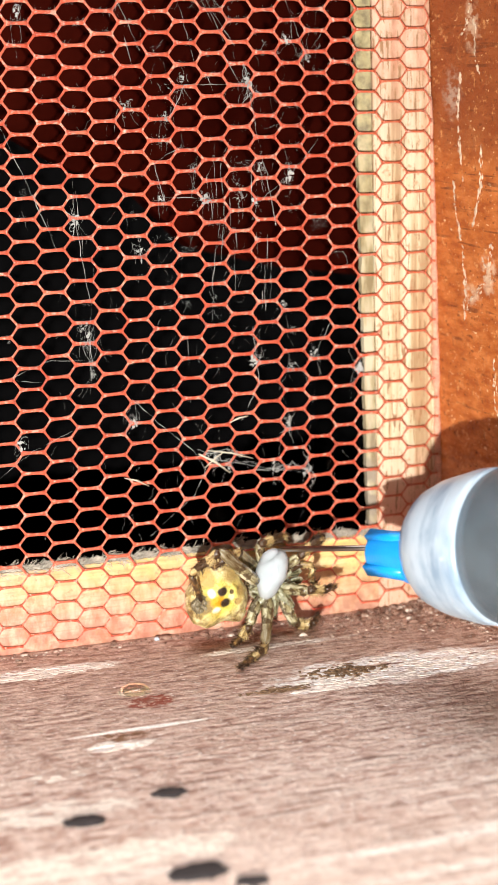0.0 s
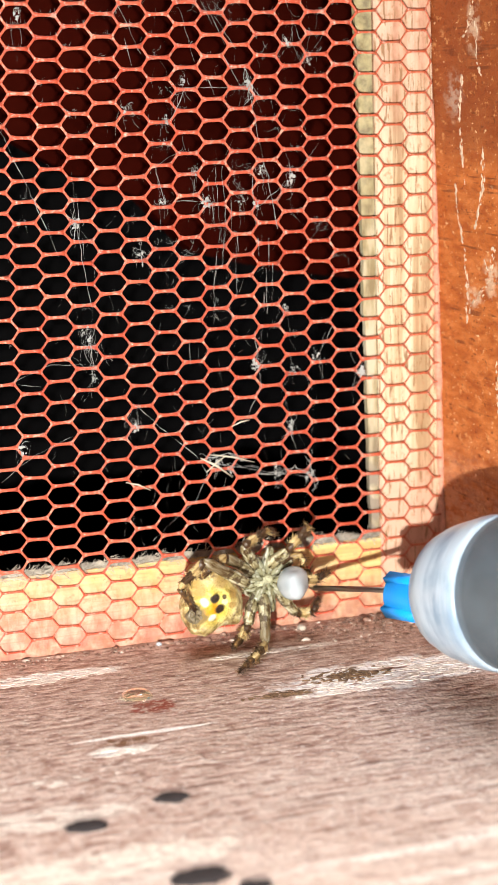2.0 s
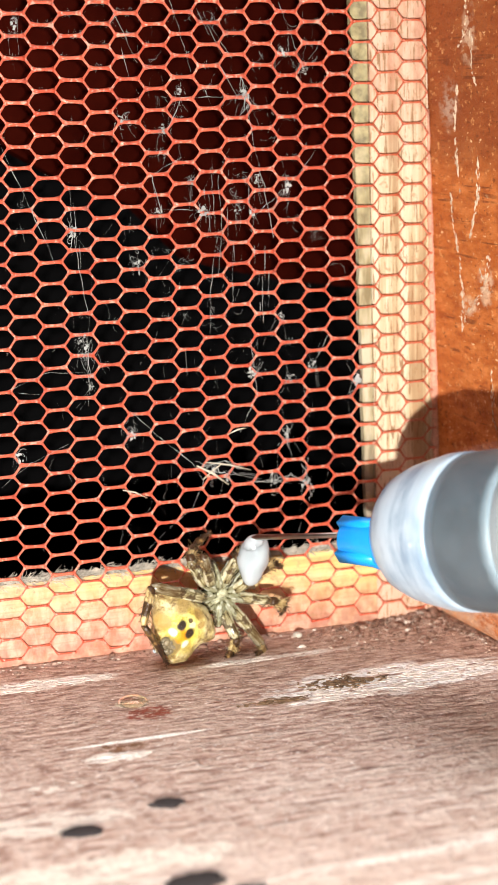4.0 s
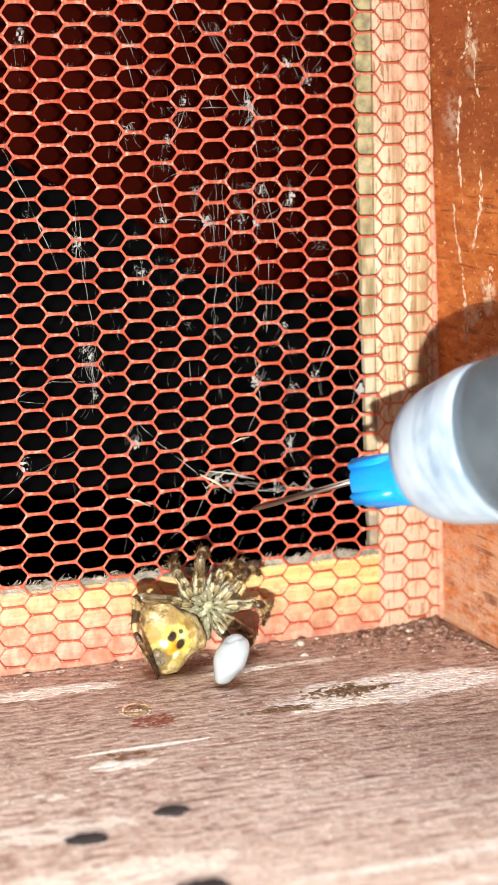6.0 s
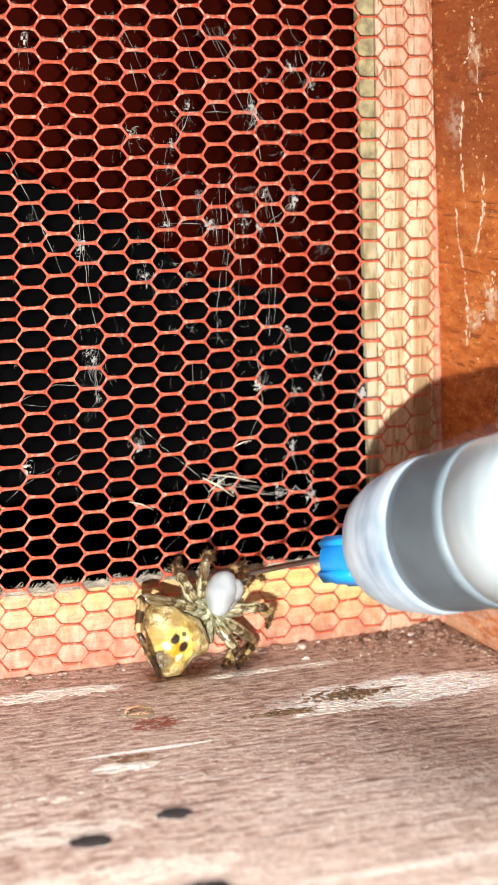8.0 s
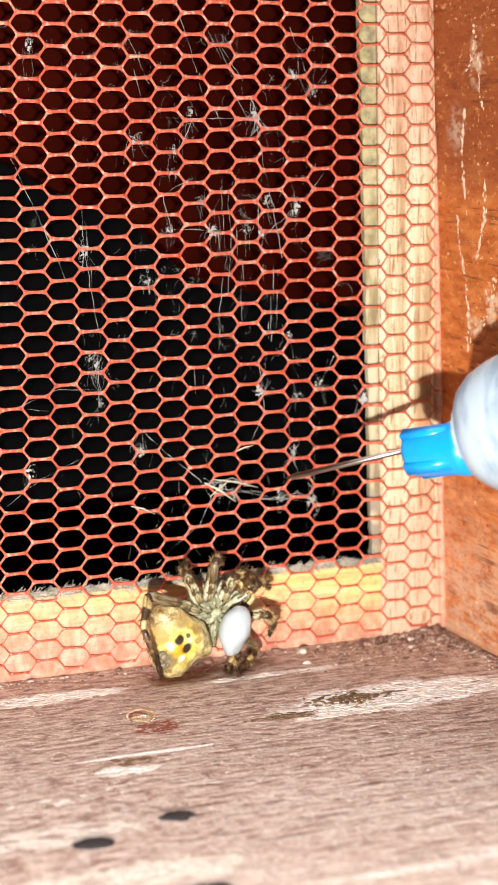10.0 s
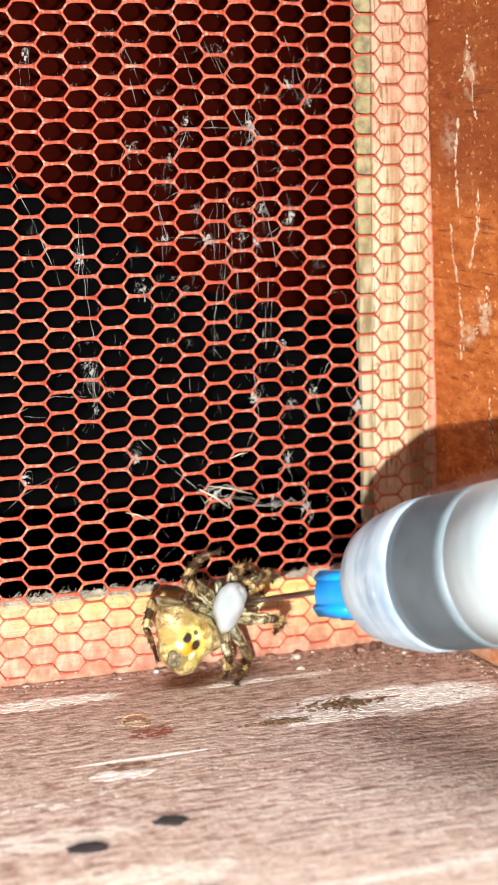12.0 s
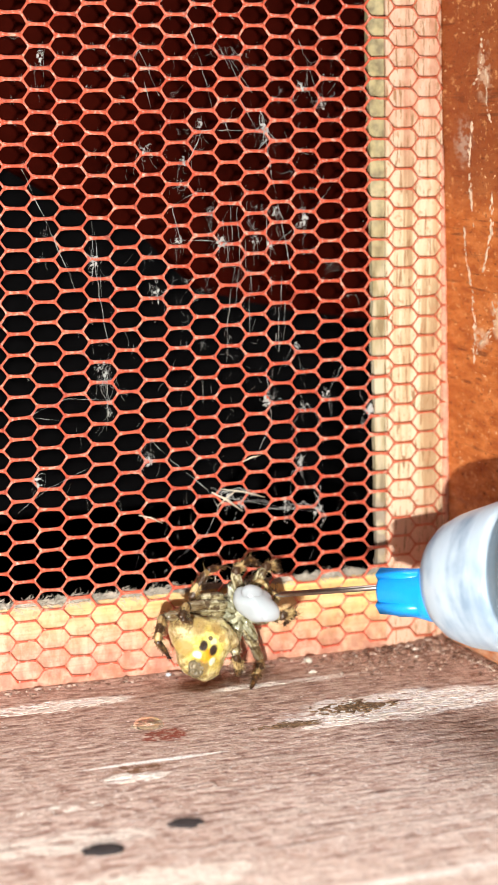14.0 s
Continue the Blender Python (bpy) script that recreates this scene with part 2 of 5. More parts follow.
def net_material():
    k = Mat("red_plastic", 0.36, Subsurface_Weight=0.05, Subsurface_Scale=0.0004)
    k.b.inputs["Subsurface Radius"].default_value = (1.0, 0.3, 0.1)
    n = k.noise(220)
    c = k.ramp(n, (0.35, (0.56, 0.082, 0.040)), (0.65, (0.72, 0.152, 0.082)))
    c = k.mix(k.ramp(k.noise(2200, None, 3), (0.54, 0.0), (0.66, 0.7)), c, (0.80, 0.50, 0.38))
    c = k.mix(k.ramp(k.noise(900, None, 3), (0.34, 0.6), (0.43, 0.0)), c, (0.30, 0.06, 0.04))
    # shade between net and stile, put into the strands as a browner colour
    c = k.mix(k.ramp(k.math("MULTIPLY_ADD", k.axis(2), 0.0233, k.math("MULTIPLY_ADD", k.noise(900), 0.001, k.axis(0))), (0.0396, 0.0), (0.0402, 0.55)), c, (0.42, 0.13, 0.055))
    k.colour(c)
    k.bump(k.noise(3000), 0.35, 0.00008)
    return k.m


def leg_material():
    """Glossy olive thigh with long pale stripes, brown towards the knee."""
    k = Mat("striped_leg", 0.26)
    streak = k.noise(2300, k.scaled((0.14, 1, 1)), 4, 0.6)
    c = k.ramp(streak, (0.34, (0.050, 0.032, 0.013)), (0.42, (0.26, 0.21, 0.10)), (0.50, (0.40, 0.35, 0.20)), (0.60, (0.70, 0.66, 0.46)))
    c = k.mix(k.ramp(k.noise(900, None, 4, 0.6), (0.54, 0.0), (0.60, 0.85)), c, (0.060, 0.030, 0.012))
    ends = k.math("MULTIPLY_ADD", k.noise(700), 0.002, k.axis(0))
    c = k.mix(k.ramp(k.math("MULTIPLY", ends, 100.0), (0.45, 0.0), (0.55, 0.7)), c, (0.085, 0.042, 0.015))
    k.colour(c)
    k.bump(streak, 0.6, 0.0001)
    return k.m


def shin_material():
    """Golden-brown shin with dark rings."""
    k = Mat("ringed_leg", 0.32)
    rings = k.n.new("ShaderNodeTexWave")
    rings.inputs["Scale"].default_value, rings.inputs["Distortion"].default_value = 120.0, 3.0
    rings.inputs["Detail"].default_value, rings.inputs["Detail Scale"].default_value = 3.0, 6.0
    k.l.new(k.co, rings.inputs["Vector"])
    c = k.ramp(k.noise(1800, k.scaled((0.12, 1, 1)), 3), (0.36, (0.11, 0.060, 0.019)), (0.48, (0.35, 0.23, 0.085)), (0.62, (0.66, 0.51, 0.25)))
    c = k.mix(k.ramp(rings.outputs["Fac"], (0.32, 0.95), (0.50, 0.0)), c, (0.045, 0.018, 0.007))
    k.colour(c)
    k.bump(k.noise(3500), 0.7, 0.00012)
    return k.m


def tarsus_material():
    k = Mat("dark_brown_foot", 0.36)
    k.colour(k.ramp(k.noise(1300, None, 4), (0.46, (0.030, 0.013, 0.006)), (0.58, (0.10, 0.050, 0.018)), (0.72, (0.30, 0.17, 0.06))))
    k.bump(k.noise(3500), 0.7, 0.00012)
    return k.m


def abdomen_material():
    k = Mat("yellow_abdomen", 0.42, Subsurface_Weight=0.3, Subsurface_Scale=0.0008)
    k.b.inputs["Subsurface Radius"].default_value = (1.0, 0.8, 0.3)
    c = k.ramp(k.noise(420, None, 4, 0.55), (0.38, (0.44, 0.28, 0.07)), (0.48, (0.70, 0.55, 0.19)), (0.62, (0.84, 0.74, 0.40)))
    c = k.mix(k.ramp(k.noise(1500, None, 4, 0.6), (0.40, 0.85), (0.47, 0.0)), c, (0.34, 0.20, 0.05))
    # brown, folded flank
    rim = k.patch((-0.1 * MM, -0.2 * MM, 2 * MM), (2.6 * MM, 2.6 * MM, 9 * MM), 0.3, 0.55, 420)
    c = k.mix(rim, k.ramp(k.noise(1000, None, 5, 0.7), (0.40, (0.19, 0.11, 0.035)), (0.49, (0.47, 0.35, 0.14)), (0.60, (0.74, 0.64, 0.36))), c)
    c = k.mix(k.math("MULTIPLY", k.patch((-0.3 * MM, -0.2 * MM, 2 * MM), (1.9 * MM, 1.9 * MM, 4 * MM), 0.5, 0.3), 0.7), c, (0.88, 0.74, 0.10))
    for at, r, tint in (
        ((-2.3, -0.6), (1.25, 1.05), (0.27, 0.18, 0.055)),
        ((1.6, 2.1), (1.2, 0.8), (0.44, 0.30, 0.10)),
        ((-1.4, 2.2), (0.9, 1.1), (0.50, 0.34, 0.10)),
        ((2.3, 0.2), (0.55, 0.75), (0.40, 0.25, 0.07)),
        ((1.8, -0.9), (0.55, 0.38), (0.46, 0.30, 0.09)),
        ((-0.62, -0.30), (0.85, 0.66), (0.84, 0.36, 0.008)),
        ((-1.17, 0.62), (0.42, 0.50), (0.95, 0.91, 0.62)),
        ((-0.85, -1.35), (0.52, 0.40), (0.95, 0.91, 0.62)),
        ((1.0, -0.2), (0.40, 0.40), (0.93, 0.86, 0.45)),
        ((0.0, 0.64), (0.62, 0.52), (0.030, 0.014, 0.007)),
        ((0.24, -0.66), (0.66, 0.50), (0.035, 0.016, 0.008)),
        ((1.1, 0.35), (0.26, 0.30), (0.12, 0.075, 0.025)),
    ):
        c = k.mix(k.patch((at[0] * MM, at[1] * MM, 3 * MM), (r[0] * MM, r[1] * MM, 3.2 * MM), 0.22, 0.35, 1000), c, tint)
    k.colour(c)
    k.bump(k.noise(1300, None, 6, 0.65), 1.0, 0.0003)
    return k.m


def body_material():
    k = Mat("grey_green_body", 0.1)
    streak = k.noise(2600, k.scaled((0.12, 1, 1)), 3, 0.6)
    c = k.ramp(streak, (0.35, (0.032, 0.026, 0.012)), (0.43, (0.24, 0.22, 0.115)), (0.51, (0.30, 0.30, 0.20)), (0.60, (0.60, 0.60, 0.47)))
    c = k.mix(k.ramp(k.noise(900, None, 4), (0.52, 0.0), (0.58, 0.85)), c, (0.055, 0.032, 0.013))
    k.colour(c)
    k.bump(streak, 1.0, 0.0002)
    return k.m


def grit_material():
    k = Mat("brown_grit", 0.85)
    island = k.n.new("ShaderNodeNewGeometry").outputs["Random Per Island"]
    c = k.ramp(island, (0.0, (0.10, 0.05, 0.03)), (0.45, (0.30, 0.17, 0.12)), (0.8, (0.42, 0.27, 0.20)), (1.0, (0.75, 0.65, 0.55)))
    k.colour(k.mix(k.ramp(k.noise(2500, None, 2), (0.4, 0.0), (0.65, 0.5)), c, (0.14, 0.07, 0.045)))
    return k.m


def frosted(name, dark, light):
    """Cloudy plastic with faint rings and streaks."""
    k = Mat(name, 0.3)
    rings = k.noise(420, k.scaled((0.25, 0.25, 1)), 4, 0.6)
    cloud = k.noise(160, k.scaled((1, 1, 0.4)), 4)
    n = k.math("ADD", k.math("MULTIPLY", rings, 0.65), k.math("MULTIPLY", cloud, 0.35))
    k.colour(k.ramp(n, (0.40, dark), (0.54, light)))
    return k.m


def rubber_material():
    """Grey rubber; soft blurred edges are put into its colour, paler at both rims."""
    k = Mat("grey_rubber", 0.5)
    z = k.math("MULTIPLY_ADD", k.noise(300), 0.0008, k.axis(2))
    c = k.ramp(k.noise(300), (0.4, (0.026, 0.038, 0.048)), (0.6, (0.042, 0.058, 0.070)))
    c = k.mix(k.ramp(k.math("MULTIPLY_ADD", z, 100.0, -3.0), (0.28, 1.0), (0.42, 0.0)), c, (0.16, 0.23, 0.29))
    c = k.mix(k.ramp(k.math("MULTIPLY_ADD", z, 100.0, -3.2), (0.78, 0.0), (0.92, 1.0)), c, (0.20, 0.27, 0.31))
    k.colour(c)
    return k.m


def plastic_material():
    k = Mat("clear_plastic", 0.15, IOR=1.45, Alpha=0.03)
    k.colour(k.ramp(k.noise(120), (0.4, (0.66, 0.80, 0.92)), (0.6, (0.78, 0.88, 0.95))))
    return k.m


SILL, WALL, PINE_X, PINE_Z = sill_material(), wall_material(), pine_material(0), pine_material(2)
NET, LEG, SHIN, FOOT, ABDOMEN, BODY, PLASTIC = net_material(), leg_material(), shin_material(), tarsus_material(), abdomen_material(), body_material(), plastic_material()
# The near-black colour stands in for the shade inside the cavity.
DARK = simple("cavity_shade_black", (0.0030, 0.0028, 0.0030), 0.95, Specular_IOR_Level=0.05)
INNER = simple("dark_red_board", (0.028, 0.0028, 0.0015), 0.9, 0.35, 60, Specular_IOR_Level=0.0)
SPIN = simple("grey_brown_spinneret", (0.19, 0.15, 0.085), 0.4, 0.6, 1800, 0.0001)
BLOT = simple("blot_black", (0.022, 0.016, 0.016), 0.8, 0.4, 900, 0.0002)
SILK = simple("grey_white_silk", (0.56, 0.57, 0.54), 0.6, 0.3, 900, Alpha=0.65)
OLD_SILK = simple("tan_dried_silk", (0.62, 0.46, 0.32), 0.7, 0.3, 600)
LATH = lath_material()
SMEAR = simple("old_pink_paint", (0.62, 0.30, 0.20), 0.7, 0.35, 700, 0.0002)
DUST = simple("grey_dust", (0.50, 0.45, 0.37), 0.9, 0.5, 700, 0.0003)
STRAW = simple("dry_straw", (0.60, 0.54, 0.42), 0.6, 0.25, 500)
FLAKE = simple("white_paint_flake", (0.74, 0.66, 0.58), 0.6, 0.3, 800, 0.0001)
DROPPING = simple("dark_brown_crumb", (0.18, 0.105, 0.052), 0.8, 0.7, 1400, 0.0002)
GRIT = grit_material()
GEL = simple("white_gel", (0.45, 0.495, 0.515), 0.2, 0.02, 300, 0.00002, Subsurface_Weight=1.0, Subsurface_Scale=0.0026)
GEL.node_tree.nodes["Principled BSDF"].inputs["Subsurface Radius"].default_value = (1.0, 1.0, 1.0)
FILLING = simple("bluish_white_filling", (0.44, 0.50, 0.55), 0.5, 0.08, 150)
COLLAR = frosted("bluish_white_plastic", (0.22, 0.31, 0.41), (0.44, 0.53, 0.61))
ROD = frosted("bluish_rod_plastic", (0.42, 0.53, 0.58), (0.56, 0.66, 0.70))
STEEL = simple("needle_steel", (0.36, 0.30, 0.26), 0.28, 0.15, 500, 0.0, Metallic=1.0)
BLUE = simple("blue_plastic", (0.006, 0.32, 0.90), 0.3, 0.08, 200, 0.0)
RUBBER = rubber_material()
WHITE = simple("white_plastic", (0.52, 0.60, 0.65), 0.4, 0.06, 200)
WATER = Mat("clear_resin", 0.04, IOR=1.45, Transmission_Weight=1.0, Alpha=0.6).colour((0.86, 0.78, 0.60)).m


# ---------------------------------------------------------------- mesh helpers
def mesh_of(bm, name, material, smooth=True):
    me = bpy.data.meshes.new(name)
    for f in bm.faces:
        f.smooth = smooth
    bm.to_mesh(me)
    bm.free()
    me.materials.append(material)
    return me


def part(name, bm, material, parent=None, label="", smooth=True):
    ob = new(name, mesh_of(bm, name, material, smooth))
    ob.parent = parent
    return tagged(ob, label)


def tube(bm, pts, radii, n=6, caps=True):
    """A tapered tube through points."""
    pts = [Vector(p) for p in pts]
    rings = []
    side = None
    for i, p in enumerate(pts):
        way = (pts[min(i + 1, len(pts) - 1)] - pts[max(i - 1, 0)]).normalized()
        if side is None:
            side = way.orthogonal().normalized()
        side = (side - way * side.dot(way)).normalized()
        up = way.cross(side)
        r = radii[i] if isinstance(radii, (list, tuple)) else radii
        rings.append([bm.verts.new(p + r * (math.cos(2 * math.pi * j / n) * side + math.sin(2 * math.pi * j / n) * up)) for j in range(n)])
    for a, b in zip(rings, rings[1:]):
        for j in range(n):
            bm.faces.new((a[j], a[(j + 1) % n], b[(j + 1) % n], b[j]))
    if caps:
        bm.faces.new(rings[0][::-1])
        bm.faces.new(rings[-1])


def lathe(bm, profile, n=40, closed=False):
    """Turns (radius, z) points about the z axis."""
    rings = [[bm.verts.new((r * math.cos(2 * math.pi * j / n), r * math.sin(2 * math.pi * j / n), z)) for j in range(n)] for r, z in profile]
    for a, b in zip(rings, rings[1:] + ([rings[0]] if closed else [])):
        for j in range(n):
            bm.faces.new((a[j], a[(j + 1) % n], b[(j + 1) % n], b[j]))
    if not closed:
        bm.faces.new(rings[0][::-1])
        bm.faces.new(rings[-1])


def lump(bm, centre, radii, rough=0.0, size=800.0, level=3, turn=None, power=1.0):
    """An uneven ellipsoid."""
    made = bmesh.ops.create_icosphere(bm, subdivisions=level, radius=1)["verts"]
    for v in made:
        d = v.co.normalized()
        p = Vector([d[i] * radii[i] for i in range(3)])
        if rough:
            p *= 1 + rough * noise.noise((Vector(centre) + p) * size)
        v.co = Vector(centre) + (turn @ p if turn else p)


def board(bm, corners, y0, y1, bevel=0.0004):
    """A board whose outline in x and z is given, from y0 to y1."""
    a = [bm.verts.new((x, y0, z)) for x, z in corners]
    b = [bm.verts.new((x, y1, z)) for x, z in corners]
    bm.faces.new(a)
    bm.faces.new(b[::-1])
    for i in range(len(a)):
        j = (i + 1) % len(a)
        bm.faces.new((a[j], a[i], b[i], b[j]))
    bmesh.ops.recalc_face_normals(bm, faces=bm.faces)
    if bevel:
        bmesh.ops.bevel(bm, geom=bm.edges[:], offset=bevel, segments=2, affect="EDGES", profile=0.6)


# ---------------------------------------------------------------- the frame of the opening
def build_sill():
    bm = bmesh.new()
    bmesh.ops.create_cube(bm, size=1)
    for v in bm.verts:
        v.co = Vector((v.co.x * 0.15 + 0.01, v.co.y * 0.105 - 0.034, v.co.z * 0.018 - 0.009))
    bmesh.ops.bevel(bm, geom=bm.edges[:], offset=0.001, segments=3, affect="EDGES", profile=0.6)
    sill = part("sill", bm, SILL)
    return tagged(sill, "worn red-washed wooden sill with pale scuffs", "sill", kind="structure")


def build_frame():
    bm = bmesh.new()
    board(bm, [(-0.030, 0.0), (0.04052, 0.0), (0.04052, 0.0090), (-0.030, 0.0092)], 0.0003, 0.0016, 0.00005)
    tagged(part("bottom_rail", bm, PINE_X, smooth=False), "pale pine rail under the red mesh", "frame", kind="structure")
    bm = bmesh.new()
    board(bm, [(0.04056, 0.0), (0.0486, 0.0), (0.0466, 0.0905), (0.0400, 0.0905)], 0.0003, 0.0016, 0.00005)
    tagged(part("right_stile", bm, PINE_Z, smooth=False), "pale pine stile under the red mesh", "frame", kind="structure")
    bm = bmesh.new()
    n = 60
    inner = []
    for i in range(n + 1):
        z = 0.0091 + (0.0905 - 0.0091) * i / n
        inner.append((0.03965 - 0.0233 * z + 0.00022 * noise.noise((z * 700, 0, 2)) + 0.0002 * noise.noise((z * 150, 0, 5)), z))
    board(bm, inner[::-1] + [(0.0404, 0.0091), (0.0398, 0.0905)], 0.0005, 0.0013, 0)
    tagged(part("inner_lath", bm, LATH, smooth=False), "thin weathered grey-green lath along the stile", "lath", kind="structure")
    bm = bmesh.new()
    board(bm, [(-0.030, 0.0094), (-0.024, 0.0094), (-0.024, 0.0905), (-0.030, 0.0905)], 0.0003, 0.0016, 0.0002)
    tagged(part("left_stile", bm, PINE_Z, smooth=False), "pale pine stile", "frame", kind="structure")
    bm = bmesh.new()
    board(bm, [(-0.030, 0.0907), (0.0464, 0.0907), (0.0464, 0.097), (-0.030, 0.097)], 0.0003, 0.0016, 0.0002)
    tagged(part("top_rail", bm, PINE_X, smooth=False), "pale pine rail", "frame", kind="structure")
    # side board: its face leans with the stile
    bm = bmesh.new()
    board(bm, [(0.0487, 0.0), (0.062, 0.0), (0.062, 0.097), (0.0466, 0.097)], -0.0235, 0.012, 0.0006)
    tagged(part("wall_east", bm, WALL, smooth=False), "red-brown stained wooden side board, scratched", "wall", kind="structure")
    # a smear of pink paint fills the corner between stile and side board
    bm = bmesh.new()
    rnd = random.Random(21)
    zs = [0.0004 + 0.058 * i / 40 for i in range(41)]
    tube(bm, [(0.0485 - 0.0216 * z, 0.0002, z) for z in zs], [0.0005 * rnd.uniform(0.7, 1.25) * (1 - 0.7 * (z / 0.058) ** 3) for z in zs], 8)
    tagged(part("corner_smear", bm, SMEAR), "smear of old pink paint in the corner", "paint", kind="structure")


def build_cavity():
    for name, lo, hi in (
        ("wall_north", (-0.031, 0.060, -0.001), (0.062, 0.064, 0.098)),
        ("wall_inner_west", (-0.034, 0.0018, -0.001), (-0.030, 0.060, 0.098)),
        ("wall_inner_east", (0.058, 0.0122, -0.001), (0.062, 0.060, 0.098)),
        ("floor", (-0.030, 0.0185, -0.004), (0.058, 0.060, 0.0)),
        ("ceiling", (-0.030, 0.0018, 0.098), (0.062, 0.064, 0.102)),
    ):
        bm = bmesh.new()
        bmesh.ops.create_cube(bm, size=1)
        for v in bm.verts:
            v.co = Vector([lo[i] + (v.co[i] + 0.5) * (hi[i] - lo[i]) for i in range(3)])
        tagged(part(name, bm, DARK, smooth=False), "inner wall, its shade put in as near-black colour", "wall", kind="structure")
    # Added board: its lower edge is cut along the border between red and black.
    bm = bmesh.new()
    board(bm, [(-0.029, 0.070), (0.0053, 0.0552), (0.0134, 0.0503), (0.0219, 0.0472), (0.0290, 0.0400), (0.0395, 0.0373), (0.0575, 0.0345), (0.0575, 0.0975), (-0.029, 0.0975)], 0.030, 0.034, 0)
    tagged(part("inner_board", bm, INNER, smooth=False), "added dark red board, cut along the border of red and black", "board", kind="structure")


# ---------------------------------------------------------------- the net
COL, ROW, FLAT, TOP = 0.0030128, 0.0011198, 0.00108, 0.0681


def build_net():
    """A moulded net: the strands by the corner of the sill are parts, the rest is one piece."""
    net = new("mesh_screen")
    rest = bmesh.new()

    def node(x, z):
        j = Vector((noise.noise((x * 300, z * 300, 3)), noise.noise((x * 200, z * 200, 9)), noise.noise((x * 300, z * 300, 17))))
        k = Vector((noise.noise((x * 40, z * 40, 33)), 0, noise.noise((x * 40, z * 40, 57))))
        return Vector((x, -0.0001, z)) + Vector((j.x * 0.00018, j.y * 0.0001, j.z * 0.00012)) + k * 0.00025

    def strand(p, q, r):
        mid = (p + q) / 2 + Vector((0, -0.00005, 0))
        single = mid.z < 0.0155 and mid.x > 0.006
        bm = bmesh.new() if single else rest
        tube(bm, [p, p.lerp(mid, 0.38), mid, q.lerp(mid, 0.38), q], [r * 1.38, r * 0.95, r * 0.84, r * 0.95, r * 1.38], 7)
        if single:
            part("strand", bm, NET, net)

    def girth(x, z):
        """Strands over the wooden frame are thinner than those over the hole, which thicken towards the top."""
        if x > 0.0400 - 0.0233 * z:
            return 0.72
        return 0.60 if z < 0.0088 else 1.0 + 0.12 * min(1, max(0, (z - 0.034) / 0.028))

    for c in range(-8, 17):
        for v in range(-18, 62):
            if (c + v) % 2 == 0:
                continue
            x, z = c * COL, TOP - v * ROW
            edge = 0.0483 - 0.0216 * z
            if z < 0.0004 or x - FLAT > edge:
                continue
            e, w = node(min(x + FLAT, edge), z), node(x - FLAT, z)
            strand(w, e, 0.000200 * girth(x, z))
            for dv in (-1, 1):
                x2, z2 = (c + 1) * COL - FLAT, TOP - (v + dv) * ROW
                if z2 > 0.0003 and x + FLAT < edge:
                    strand(e, node(min(x2, edge), z2), 0.000143 * girth((x + x2) / 2, (z + z2) / 2))
    tagged(part("netting", rest, NET, net), kind="stuff")
    return tagged(net, "red plastic insect mesh with hexagonal holes, dusty", "mesh screen")


